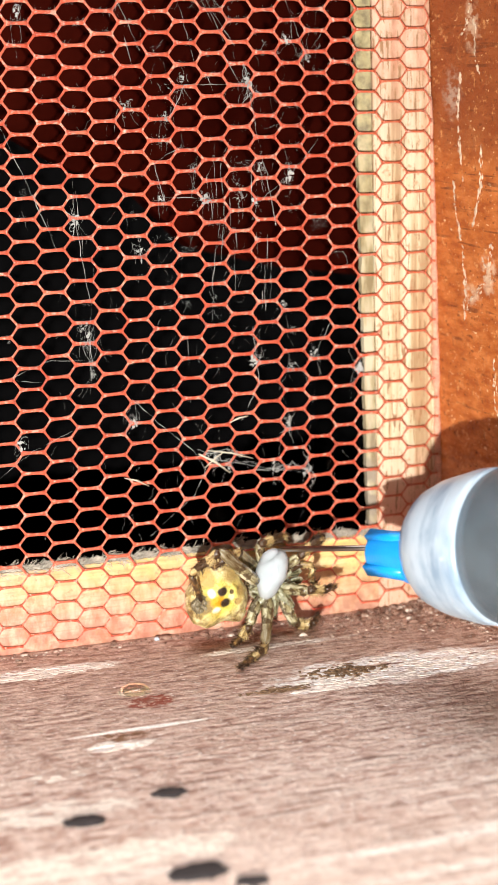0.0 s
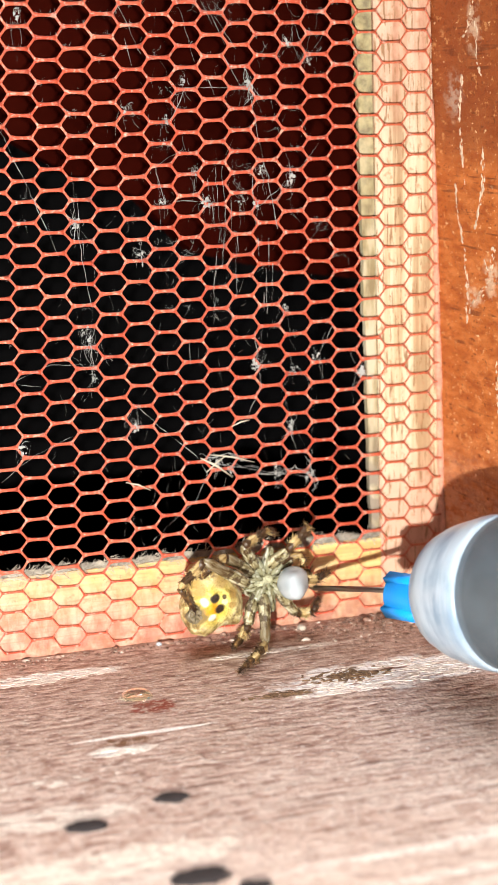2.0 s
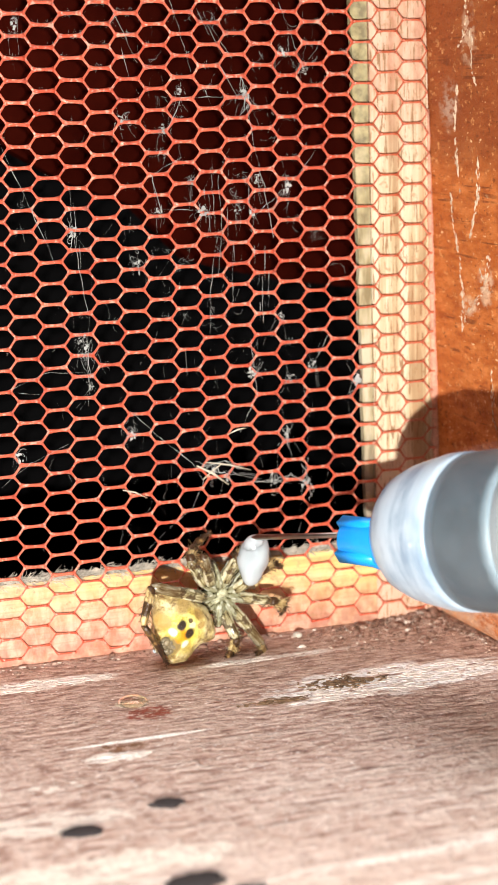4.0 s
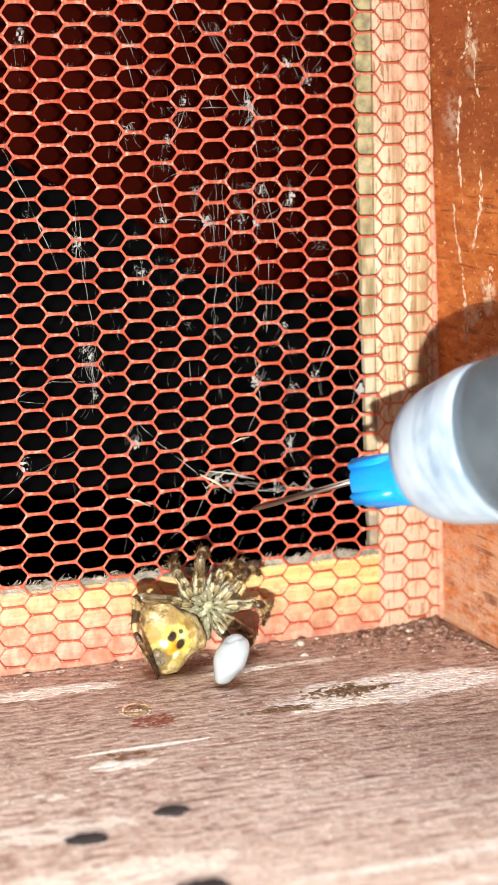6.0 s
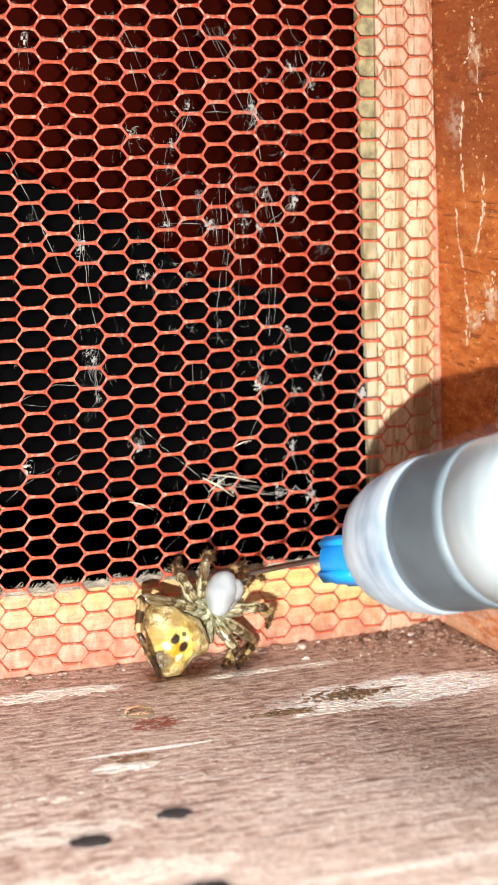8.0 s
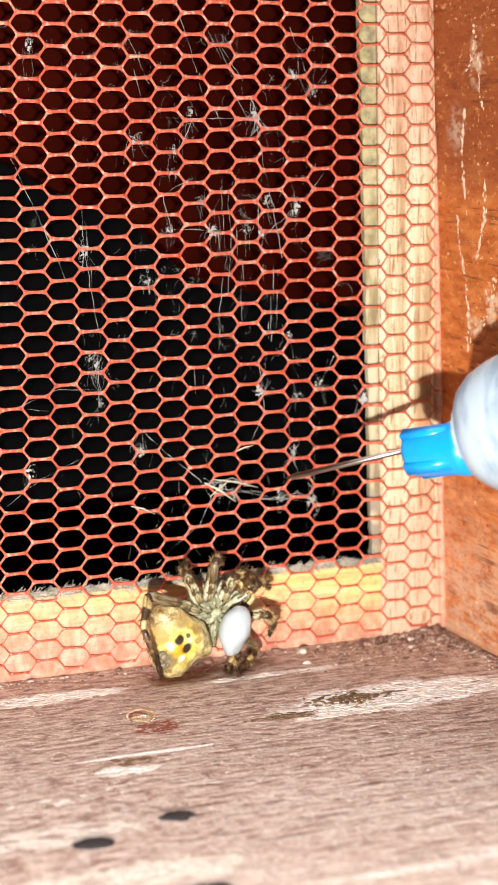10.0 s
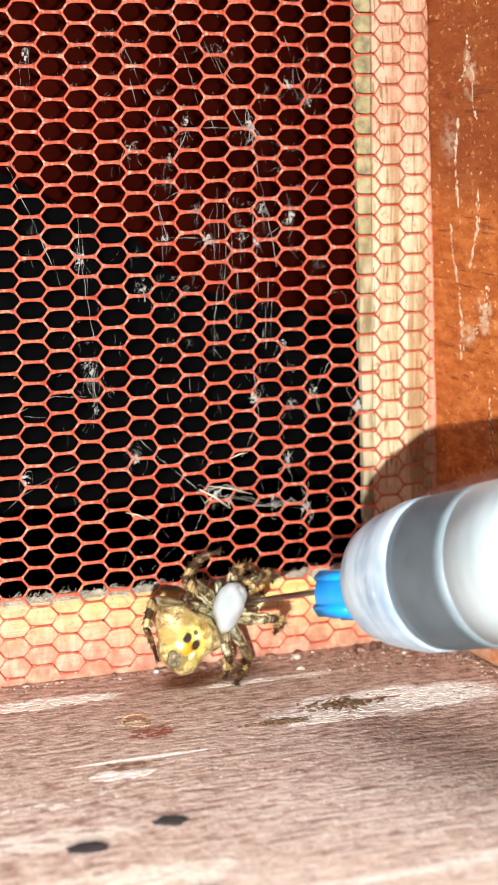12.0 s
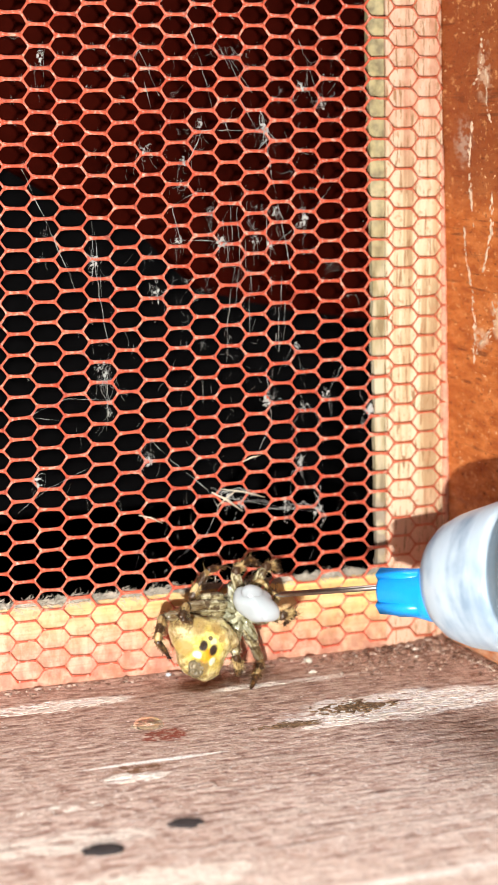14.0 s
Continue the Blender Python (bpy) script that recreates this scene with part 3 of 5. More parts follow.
# ---------------------------------------------------------------- cobweb
def build_web():
    bm = bmesh.new()
    rnd = random.Random(4)
    threads = (
        [(10.4, 69.2), (11.8, 66.6), (13.0, 64.0)], [(16.4, 71.4), (17.4, 68.5), (19.0, 62.7)],
        [(21.0, 67.9), (22.5, 65.9), (23.6, 64.3)], [(-2.4, 56.5), (0.4, 50.4), (3.4, 43.2)],
    ), (
        [(25.0, 60.2), (26.0, 54.8), (27.1, 49.9), (28.0, 45.0)], [(20.9, 52.6), (21.3, 45.3), (20.6, 39.9), (20.3, 34.9)],
        [(21.7, 52.0), (22.0, 46.5), (21.5, 41.1)], [(23.2, 43.4), (23.1, 37.8)],
        [(5.1, 52.0), (5.4, 46.1), (6.1, 41.3), (6.8, 37.4), (6.3, 32.9), (6.7, 30.1)],
    ), (
        [(11.1, 26.9), (15.0, 23.3), (17.9, 20.8), (19.2, 18.7), (17.8, 15.8), (12.7, 11.8)], [(27.4, 41.4), (27.2, 37.0)],
        [(26.6, 40.8), (26.6, 35.8)], [(-2.3, 30.2), (1.0, 29.7)], [(14.2, 52.2), (15.1, 48.6), (20.3, 48.3)],
        [(16.0, 56.9), (17.9, 60.4), (25.0, 60.2)], [(29.7, 50.4), (31.7, 52.5), (33.1, 54.3)],
    ), (
        [(-4.0, 19.7), (-0.2, 22.4), (4.2, 24.2)], [(32.5, 30.7), (34.5, 34.1)], [(25.1, 34.0), (25.7, 27.7), (23.6, 23.8)],
        [(20.8, 19.6), (26.2, 18.2), (27.5, 17.9), (31.3, 17.2)], [(6.7, 31.6), (2.0, 32.0), (-2.3, 30.4)],
        [(17.1, 53.9), (14.2, 52.2)], [(26.0, 47.6), (29.7, 50.4)], [(29.0, 70.2), (30.9, 65.5), (32.1, 62.5)],
    )
    for group in threads:
        for pts in group:
            r = rnd.uniform(0.012, 0.026)
            fine = []
            for (x0, z0), (x1, z1) in zip(pts, pts[1:]):
                n = max(3, int(math.hypot(x1 - x0, z1 - z0) / 0.7))
                for i in range(n):
                    f = i / n
                    fine.append((x0 + (x1 - x0) * f + rnd.gauss(0, 0.05), -0.75 + rnd.gauss(0, 0.08), z0 + (z1 - z0) * f + rnd.gauss(0, 0.05)))
            fine.append((pts[-1][0], -0.7, pts[-1][1]))
            tube(bm, [Vector(p) * MM for p in fine], [r * MM * rnd.choice((0.15, 0.5, 0.9, 1.4, 1.7)) for _ in fine], 4)
    tufts = (
        (20.2, 48.3), (25.0, 60.2), (25.7, 47.7), (23.9, 48.1), (15.7, 56.9), (15.1, 48.6), (29.7, 50.4), (32.0, 62.8), (6.7, 30.3), (5.4, 46.5),
        (29.3, 23.3), (27.5, 17.9), (31.3, 17.5), (-0.1, 68.0), (12.4, 43.1), (11.3, 58.2), (6.5, 34.1), (11.2, 24.5), (26.4, 51.3), (28.8, 36.3),
        (32.5, 30.7), (29.6, 64.9), (25.4, 30.3), (17.6, 61.0), (37.9, 28.4), (20.5, 19.9), (22.1, 18.8), (5.9, 35.3), (-1.4, 23.1), (18.7, 51.5), (29.7, 29.3),
    )
    for x, z in tufts:
        s = rnd.uniform(0.45, 1.0) * (1.5 if z < 20 and x > 25 else 1.0)
        for _ in range(rnd.randint(8, 13)):  # curled, matted strands
            p = Vector((x + rnd.gauss(0, 0.42 * s), -0.5 + rnd.gauss(0, 0.2), z + rnd.gauss(0, 0.55 * s)))
            a, bend = rnd.uniform(0, 2 * math.pi), rnd.choice((-1, 1)) * rnd.uniform(0.2, 1.1)
            step = rnd.uniform(0.08, 0.22) * s
            pts = [p.copy()]
            for _ in range(rnd.randint(5, 9)):
                a += bend * rnd.uniform(0.2, 1.4)
                p = p + Vector((math.cos(a) * step, rnd.gauss(0, 0.04), math.sin(a) * step * 1.3))
                pts.append(p.copy())
            r = rnd.uniform(0.006, 0.022)
            tube(bm, [q * MM for q in pts], [r * rnd.uniform(0.3, 1.5) * MM for _ in pts], 4)
        for _ in range(4):  # long thin strands hanging through the tuft
            p = Vector((x + rnd.gauss(0, 0.4), -0.55, z + rnd.uniform(-0.6, 0.6)))
            way = Vector((rnd.gauss(0, 0.35), 0, rnd.choice((-1, -1, 1)))) * rnd.uniform(0.8, 3.2)
            pts = [p + way * f + Vector((rnd.gauss(0, 0.07), rnd.gauss(0, 0.04), 0)) for f in (0, 0.2, 0.4, 0.6, 0.8, 1)]
            tube(bm, [q * MM for q in pts], [rnd.uniform(0.003, 0.013) * MM for _ in pts], 4)
        for _ in range(rnd.randint(4, 8)):  # dust clots
            q = Vector((x + rnd.gauss(0, 0.35 * s), -0.42, z + rnd.gauss(0, 0.4 * s))) * MM
            lump(bm, q, Vector((rnd.uniform(0.06, 0.28), 0.07, rnd.uniform(0.08, 0.30))) * MM * s, 1.3, 5200, 2)
    for i in range(150):  # faint broken strands inside the cells, mostly hanging
        p = Vector((rnd.gauss(20, 10), -0.35 + rnd.gauss(0, 0.12), rnd.uniform(12, 70)))
        way = Vector((rnd.gauss(0, 0.45), 0, -1)).normalized() * rnd.uniform(0.5, 2.6)
        bow = rnd.gauss(0, 0.18)
        pts = [p + way * f + Vector((bow * math.sin(math.pi * f) + rnd.gauss(0, 0.05), rnd.gauss(0, 0.03), 0)) for f in (0, 0.2, 0.4, 0.6, 0.8, 1)]
        tube(bm, [q * MM for q in pts], [rnd.uniform(0.002, 0.007) * MM for _ in pts], 4)
    for i in range(16):  # straight taut strands that catch the light
        x, z = rnd.choice(((rnd.gauss(21, 1.6), rnd.uniform(30, 58)), (rnd.gauss(26, 1.2), rnd.uniform(34, 60)), (rnd.gauss(6, 0.6), rnd.uniform(30, 52)), (rnd.uniform(8, 24), rnd.uniform(60, 70))))
        lean = rnd.gauss(-0.03, 0.05) if z < 60 else rnd.gauss(-0.45, 0.08)
        n = rnd.uniform(1.2, 4.5)
        pts = [Vector((x - lean * n * f, -0.6, z - n * f)) for f in (0, 0.3, 0.6, 1)]
        tube(bm, [q * MM for q in pts], [0.003 * MM, rnd.uniform(0.018, 0.042) * MM, rnd.uniform(0.010, 0.026) * MM, 0.003 * MM], 4)
    for i in range(48):  # limp curled wisps that hang from a strand into a cell
        z = rnd.uniform(36, 70)
        x = rnd.gauss(22, 5.5) if i % 3 else rnd.uniform(-3, 36)
        top = Vector((x, -0.35, z))
        for _ in range(rnd.randint(2, 5)):
            p, a = top + Vector((rnd.gauss(0, 0.25), 0, rnd.gauss(0, 0.12))), rnd.uniform(-2.6, -0.5)
            bend, step = rnd.gauss(0, 0.3), rnd.uniform(0.10, 0.26)
            pts = [p.copy()]
            for _ in range(rnd.randint(4, 8)):
                a += bend + rnd.gauss(0, 0.25)
                p = p + Vector((math.cos(a) * step, rnd.gauss(0, 0.03), math.sin(a) * step))
                pts.append(p.copy())
            r = rnd.uniform(0.005, 0.014)
            tube(bm, [q * MM for q in pts], [r * MM * (1 - 0.8 * j / len(pts)) for j in range(len(pts))], 4)
    for i in range(170):  # dusty fuzz along the strands, thickest towards the top
        v = int(rnd.triangular(-6, 40, -6))
        c = rnd.randint(-2, 12)
        if (c + v) % 2 == 0:
            v += 1
        at = Vector((c * COL + rnd.uniform(-1.1, 1.1) * FLAT, -0.0003, TOP - v * ROW))
        for _ in range(rnd.randint(3, 7)):
            p = at + Vector((rnd.gauss(0, 0.0003), 0, rnd.choice((-1, 1)) * 0.00017))
            way = Vector((rnd.gauss(0, 0.18) * MM, 0, (1 if p.z > at.z else -1) * rnd.uniform(0.10, 0.42) * MM))
            tube(bm, [p, p + way * 0.5 + Vector((rnd.gauss(0, 0.05) * MM, 0, 0)), p + way], [0.000010, 0.000009, 0.000003], 3)
    for pts in (  # thick matted bundles
        [(18.4, 20.9), (20.4, 19.7), (22.3, 19.2), (25.0, 18.9)], [(24.8, 18.5), (27.5, 17.8), (29.6, 18.2), (31.3, 17.5)],
        [(31.2, 19.9), (30.9, 18.2), (31.9, 16.6), (32.3, 15.9)], [(19.2, 20.7), (21.3, 20.5), (23.9, 19.9)], [(29.2, 23.9), (29.3, 22.9), (28.9, 21.8)],
        [(6.9, 31.2), (6.0, 32.6), (6.4, 34.6)], [(5.2, 47.4), (5.5, 46.2), (5.1, 44.8)], [(19.6, 48.9), (20.5, 48.0)], [(24.9, 61.4), (25.3, 59.6), (24.6, 58.3)],
    ):
        for _ in range(2):
            line = [Vector((x + rnd.gauss(0, 0.32), -0.6 + rnd.gauss(0, 0.12), z + rnd.gauss(0, 0.32))) for x, z in pts]
            fine = [p.lerp(q, f) + Vector((rnd.gauss(0, 0.13), 0, rnd.gauss(0, 0.13))) for p, q in zip(line, line[1:]) for f in (0, 0.25, 0.5, 0.75)] + [line[-1]]
            tube(bm, [q * MM for q in fine], [rnd.uniform(0.008, 0.042) * MM for _ in fine], 5)
    web = part("cobweb", bm, SILK)
    return tagged(web, "torn grey-white cobweb threads and tufts on the mesh", "cobweb", kind="stuff")


def build_wall_threads():
    rnd = random.Random(15)
    bm = bmesh.new()
    for pts in (
        [(-9.0, 70.4), (-9.1, 67.9), (-8.1, 65.7), (-6.4, 64.6)],
        [(-6.8, 61.3), (-6.0, 56.7), (-6.2, 53.7), (-6.9, 49.4)],
        [(-4.7, 49.1), (-5.3, 45.6), (-6.5, 42.0), (-7.1, 38.3), (-6.8, 34.5)],
        [(-11.1, 41.8), (-12.5, 39.5), (-10.1, 37.5), (-8.0, 36.4), (-6.9, 34.5)],
        [(-10.4, 66.8), (-10.3, 63.3), (-11.0, 61.0)],
        [(-13.8, 30.4), (-13.6, 26.7), (-14.2, 24.3)],
        [(-11.3, 53.2), (-11.1, 49.0), (-9.2, 44.7)],
        [(-12.7, 40.1), (-13.5, 43.2)],
    ):
        for (y0, z0), (y1, z1) in zip(pts, pts[1:]):
            for _ in range(int(3.2 * math.hypot(y1 - y0, z1 - z0))):
                f, g = rnd.random(), rnd.uniform(0.08, 0.3)
                y, z = y0 + (y1 - y0) * f + rnd.gauss(0, 0.16), z0 + (z1 - z0) * f + rnd.gauss(0, 0.1)
                way = Vector((0, y1 - y0 + rnd.gauss(0, 0.4), z1 - z0)) * g
                p = Vector((48.62 - 0.0216 * z, y, z))
                stroke = [p + way * e + Vector((0, rnd.gauss(0, 0.07), 0)) for e in (-0.5, -0.2, 0.1, 0.5)]
                tube(bm, [Vector((48.64 - 0.0216 * q.z, q.y, q.z)) * MM for q in stroke], [0.00001, rnd.uniform(0.02, 0.10) * MM, rnd.uniform(0.02, 0.13) * MM, 0.00001], 5)
    tagged(part("dried_silk", bm, OLD_SILK), "dried white silk stuck on the side board", "cobweb", kind="stuff")


def build_straws():
    for a, b, r in (((18.5, 20.4), (22.1, 18.0), 0.14), ((19.5, 20.7), (24.8, 19.4), 0.10), ((9.9, 18.5), (12.6, 17.4), 0.10), ((22.2, 23.6), (24.3, 24.2), 0.09), ((19.2, 18.8), (21.5, 20.5), 0.09)):
        bm = bmesh.new()
        p, q = Vector((a[0], -0.55, a[1])) * MM, Vector((b[0], -0.75, b[1])) * MM
        tube(bm, [p, (p + q) / 2 + Vector((0, -0.0002, 0.0002)), q], [r * MM * 0.6, r * MM, r * MM * 0.35], 6)
        tagged(part("straw", bm, STRAW), "dry straw-coloured sliver caught on the mesh", "straw", "slivers on the mesh")


def build_debris():
    rnd = random.Random(11)
    bm = bmesh.new()
    n = 240
    low = [Vector((-9 + 49 * i / n, 0.55 + rnd.gauss(0, 0.05), 8.7)) * MM for i in range(n + 1)]
    top = [p + Vector((0, rnd.uniform(0, 0.9), 0.45 + 1.1 * abs(noise.noise((p.x * 260, 1, 0))) + 0.7 * abs(noise.noise((p.x * 1300, 4, 0))))) * MM for p in low]
    mid = [(a + c) / 2 + Vector((0, -0.12 * rnd.random(), 0)) * MM for a, c in zip(low, top)]
    rows = [[bm.verts.new(p) for p in line] for line in (low, mid, top)]
    back = [[bm.verts.new(p + Vector((0, 0.25 * MM, 0))) for p in line] for line in (low, mid, top)]
    for r in (rows, back):
        for a, c in zip(r, r[1:]):
            for i in range(n):
                bm.faces.new((a[i], a[i + 1], c[i + 1], c[i]))
    for i in range(n):
        bm.faces.new((rows[2][i], rows[2][i + 1], back[2][i + 1], back[2][i]))
    for i in range(1500):  # matted fibres
        x = rnd.uniform(-8.5, 40)
        thick = max(0.0, 0.35 + noise.noise((x * 0.55, 2, 0)))
        p = Vector((x, rnd.uniform(0.15, 0.6), 8.8 + rnd.random() * (0.5 + 1.2 * thick)))
        a, r = rnd.gauss(0, 0.22), rnd.uniform(0.012, 0.05)
        pts = [p]
        for _ in range(5):
            a += rnd.gauss(0, 0.35)
            pts.append(pts[-1] + Vector((math.cos(a), rnd.gauss(0, 0.25), math.sin(a))) * rnd.uniform(0.12, 0.32))
        tube(bm, [q * MM for q in pts], [r * MM * f for f in (0.4, 1, 1, 1, 0.8, 0.2)], 4)
    for i in range(90):
        x = rnd.uniform(-8, 40)
        lump(bm, Vector((x, 0.6, 9.1 + rnd.uniform(0, 0.5))) * MM, Vector((rnd.uniform(0.3, 1.1), 0.12, rnd.uniform(0.12, 0.35))) * MM, 0.9, 2200, 2)
    tagged(part("rail_dust", bm, DUST), "ragged grey film of dust and silk along the rail", "dust", kind="stuff")
    bm = bmesh.new()
    for i in range(900):
        near = rnd.random() < 0.72
        x, y = (rnd.triangular(27, 47.5, 47.5), -abs(rnd.gauss(0, 5.0)) - 0.3) if near else (rnd.uniform(-8, 47), -abs(rnd.gauss(0, 1.3)) - 0.3)
        s = rnd.uniform(0.06, 0.20) * (1 + 1.3 * (rnd.random() < 0.05))
        lump(bm, Vector((x, y, s * 0.25)) * MM, Vector((s * rnd.uniform(0.8, 2.0), s * rnd.uniform(0.8, 1.4), s * 0.55)) * MM, 0.8, 2500, 1)
    for i in range(520):  # rubble in the corner
        x, y = 47.6 - abs(rnd.gauss(0, 3.2)), -0.2 - abs(rnd.gauss(0, 1.3))
        s = rnd.uniform(0.08, 0.34) * (1.7 if rnd.random() < 0.05 else 1)
        lump(bm, Vector((x, y, s * 0.4 + 0.5 * max(0, 1 - (47.6 - x) / 4) * max(0, 1 + y / 2))) * MM, Vector((s * rnd.uniform(0.8, 1.6), s, s * 0.8)) * MM, 0.8, 2500, 1)
    for i in range(420):  # heaped along the foot of the side board
        y = -rnd.triangular(0.2, 22, 0.2)
        s = rnd.uniform(0.06, 0.24)
        lump(bm, Vector((48.3 - abs(rnd.gauss(0, 0.8)), y, s * 0.3)) * MM, Vector((s * rnd.uniform(0.8, 1.8), s * rnd.uniform(0.8, 1.6), s * 0.6)) * MM, 0.8, 2500, 1)
    tagged(part("grit", bm, GRIT), "brown grit and crumbs in the corner of the sill", "grit", kind="stuff")


FLAKED = (((33.0, -20.6), (12.0, 3.9), 620), ((26.0, -24.0), (7.5, 1.1), 130), ((-2.5, -7.3), (8.5, 1.8), 340), ((23.0, -8.6), (8.0, 0.8), 70),
          ((-1.2, -32.0), (3.4, 1.2), 80), ((2.5, -28.2), (7.0, 0.25), 60), ((-9.0, -37.5), (6.0, 1.0), 40))


def build_flakes():
    """Thin curled remains of white paint, lying along the grain."""
    rnd = random.Random(31)
    bm = bmesh.new()
    for (cx, cy), (rx, ry), count in FLAKED:
        for _ in range(count):
            a, f = rnd.uniform(0, 2 * math.pi), math.sqrt(rnd.random())
            x, y = cx + rx * f * math.cos(a), cy + ry * f * math.sin(a)
            if noise.noise((x * 0.35, y * 1.1, 5)) + 0.6 * noise.noise((x * 1.3, y * 3.0, 8)) < -0.05 or math.hypot((x - 27.3) / 4.4, (y + 19.9) / 1.9) < 0.9:
                continue
            w, d = rnd.uniform(0.12, 0.8) * min(1, ry), rnd.uniform(0.08, 0.34) * min(1, ry + 0.3)
            n = 7
            low, top = [], []
            for i in range(n):
                b = 2 * math.pi * i / n
                r = rnd.uniform(0.4, 1.15)
                p = Vector((x + w * r * math.cos(b), y + d * r * math.sin(b) + 0.02 * w * math.cos(b), 0))
                low.append(bm.verts.new((p + Vector((0, 0, -0.02))) * MM))
                top.append(bm.verts.new((p + Vector((0, 0, rnd.uniform(0.01, 0.06)))) * MM))
            bm.faces.new(top)
            for i in range(n):
                bm.faces.new((low[i], low[(i + 1) % n], top[(i + 1) % n], top[i]))
    tagged(part("paint_flakes", bm, FLAKE, smooth=False), "flakes of old white paint left on the sill", "paint flake", kind="stuff")


def build_droppings():
    """Two dark crumbly heaps."""
    rnd = random.Random(32)
    for (cx, cy), (rx, ry), count, high, label in (((27.3, -19.9), (4.2, 1.8), 260, 0.22, "dark brown crumbly dropping on the white paint"), ((18.8, -22.8), (4.0, 1.0), 130, 0.10, "thin dried brown dropping on the sill")):
        bm = bmesh.new()
        for _ in range(count):
            x, y = rnd.gauss(0, 0.45), rnd.gauss(0, 0.42)
            r = rnd.uniform(0.08, 0.26)
            lump(bm, Vector((x * rx, y * ry, r * high)) * MM, Vector((r * rnd.uniform(0.9, 2.2), r, r * 2 * high)) * MM, 0.7, 2600, 1)
        ob = part("dropping", bm, DROPPING)
        ob.matrix_basis = pose(cx * MM, cy * MM, 0)
        tagged(ob, label, "dropping", "droppings on the sill")


def build_sill_things():
    # Black blots on the sill, built as thin ragged discs.
    for x, y, r in ((-0.7, -45.4, 1.6), (-9.4, -48.7, 1.75), (-4.2, -62.4, 2.3), (-0.9, -65.8, 1.4)):
        bm = bmesh.new()
        lathe(bm, [(r * MM * 0.02, 0.00016), (r * MM * 0.6, 0.00014), (r * MM * 0.92, 0.00006), (r * MM, -0.0001)], 48)
        for v in bm.verts:
            v.co.xy *= 1 + 0.26 * noise.noise((v.co.x * 1100 + x, v.co.y * 1100 + y, 0.3)) + 0.22 * noise.noise((v.co.x * 3100 + x, v.co.y * 3100 + y, 2.3))
            v.co.y *= 0.72
        ob = part("dark_blot", bm, BLOT)
        ob.matrix_basis = pose(x * MM, y * MM, 0.0001)
        tagged(ob, "ragged black blot on the sill", "nail", "nail heads in the sill")
    for x, y, r, name, material, label in ((29.4, -2.2, 0.5, 'pebble', DUST, 'small grey pebble on the sill'), (12.8, -1.2, 0.32, 'crumb', WHITE, 'tiny white crumb on the sill')):
        bm = bmesh.new()
        lump(bm, (0, 0, 0), (r * MM, r * MM, r * 0.7 * MM), 0.4, 1500, 3)
        ob = part(name, bm, material)
        ob.matrix_basis = pose(x * MM, y * MM, r * 0.5 * MM)
        tagged(ob, label, 'stone' if name == 'pebble' else 'crumb')
    bm = bmesh.new()
    lathe(bm, [(0.00002, 0.00082), (0.0007, 0.00075), (0.0012, 0.00056), (0.0015, 0.00030), (0.00165, 0.0)], 36)
    drop = part("resin_drop", bm, WATER)
    drop.matrix_basis = pose(0.0051, -0.0174, 0.00002)
    tagged(drop, "clear amber drop of resin on the sill", "drop")


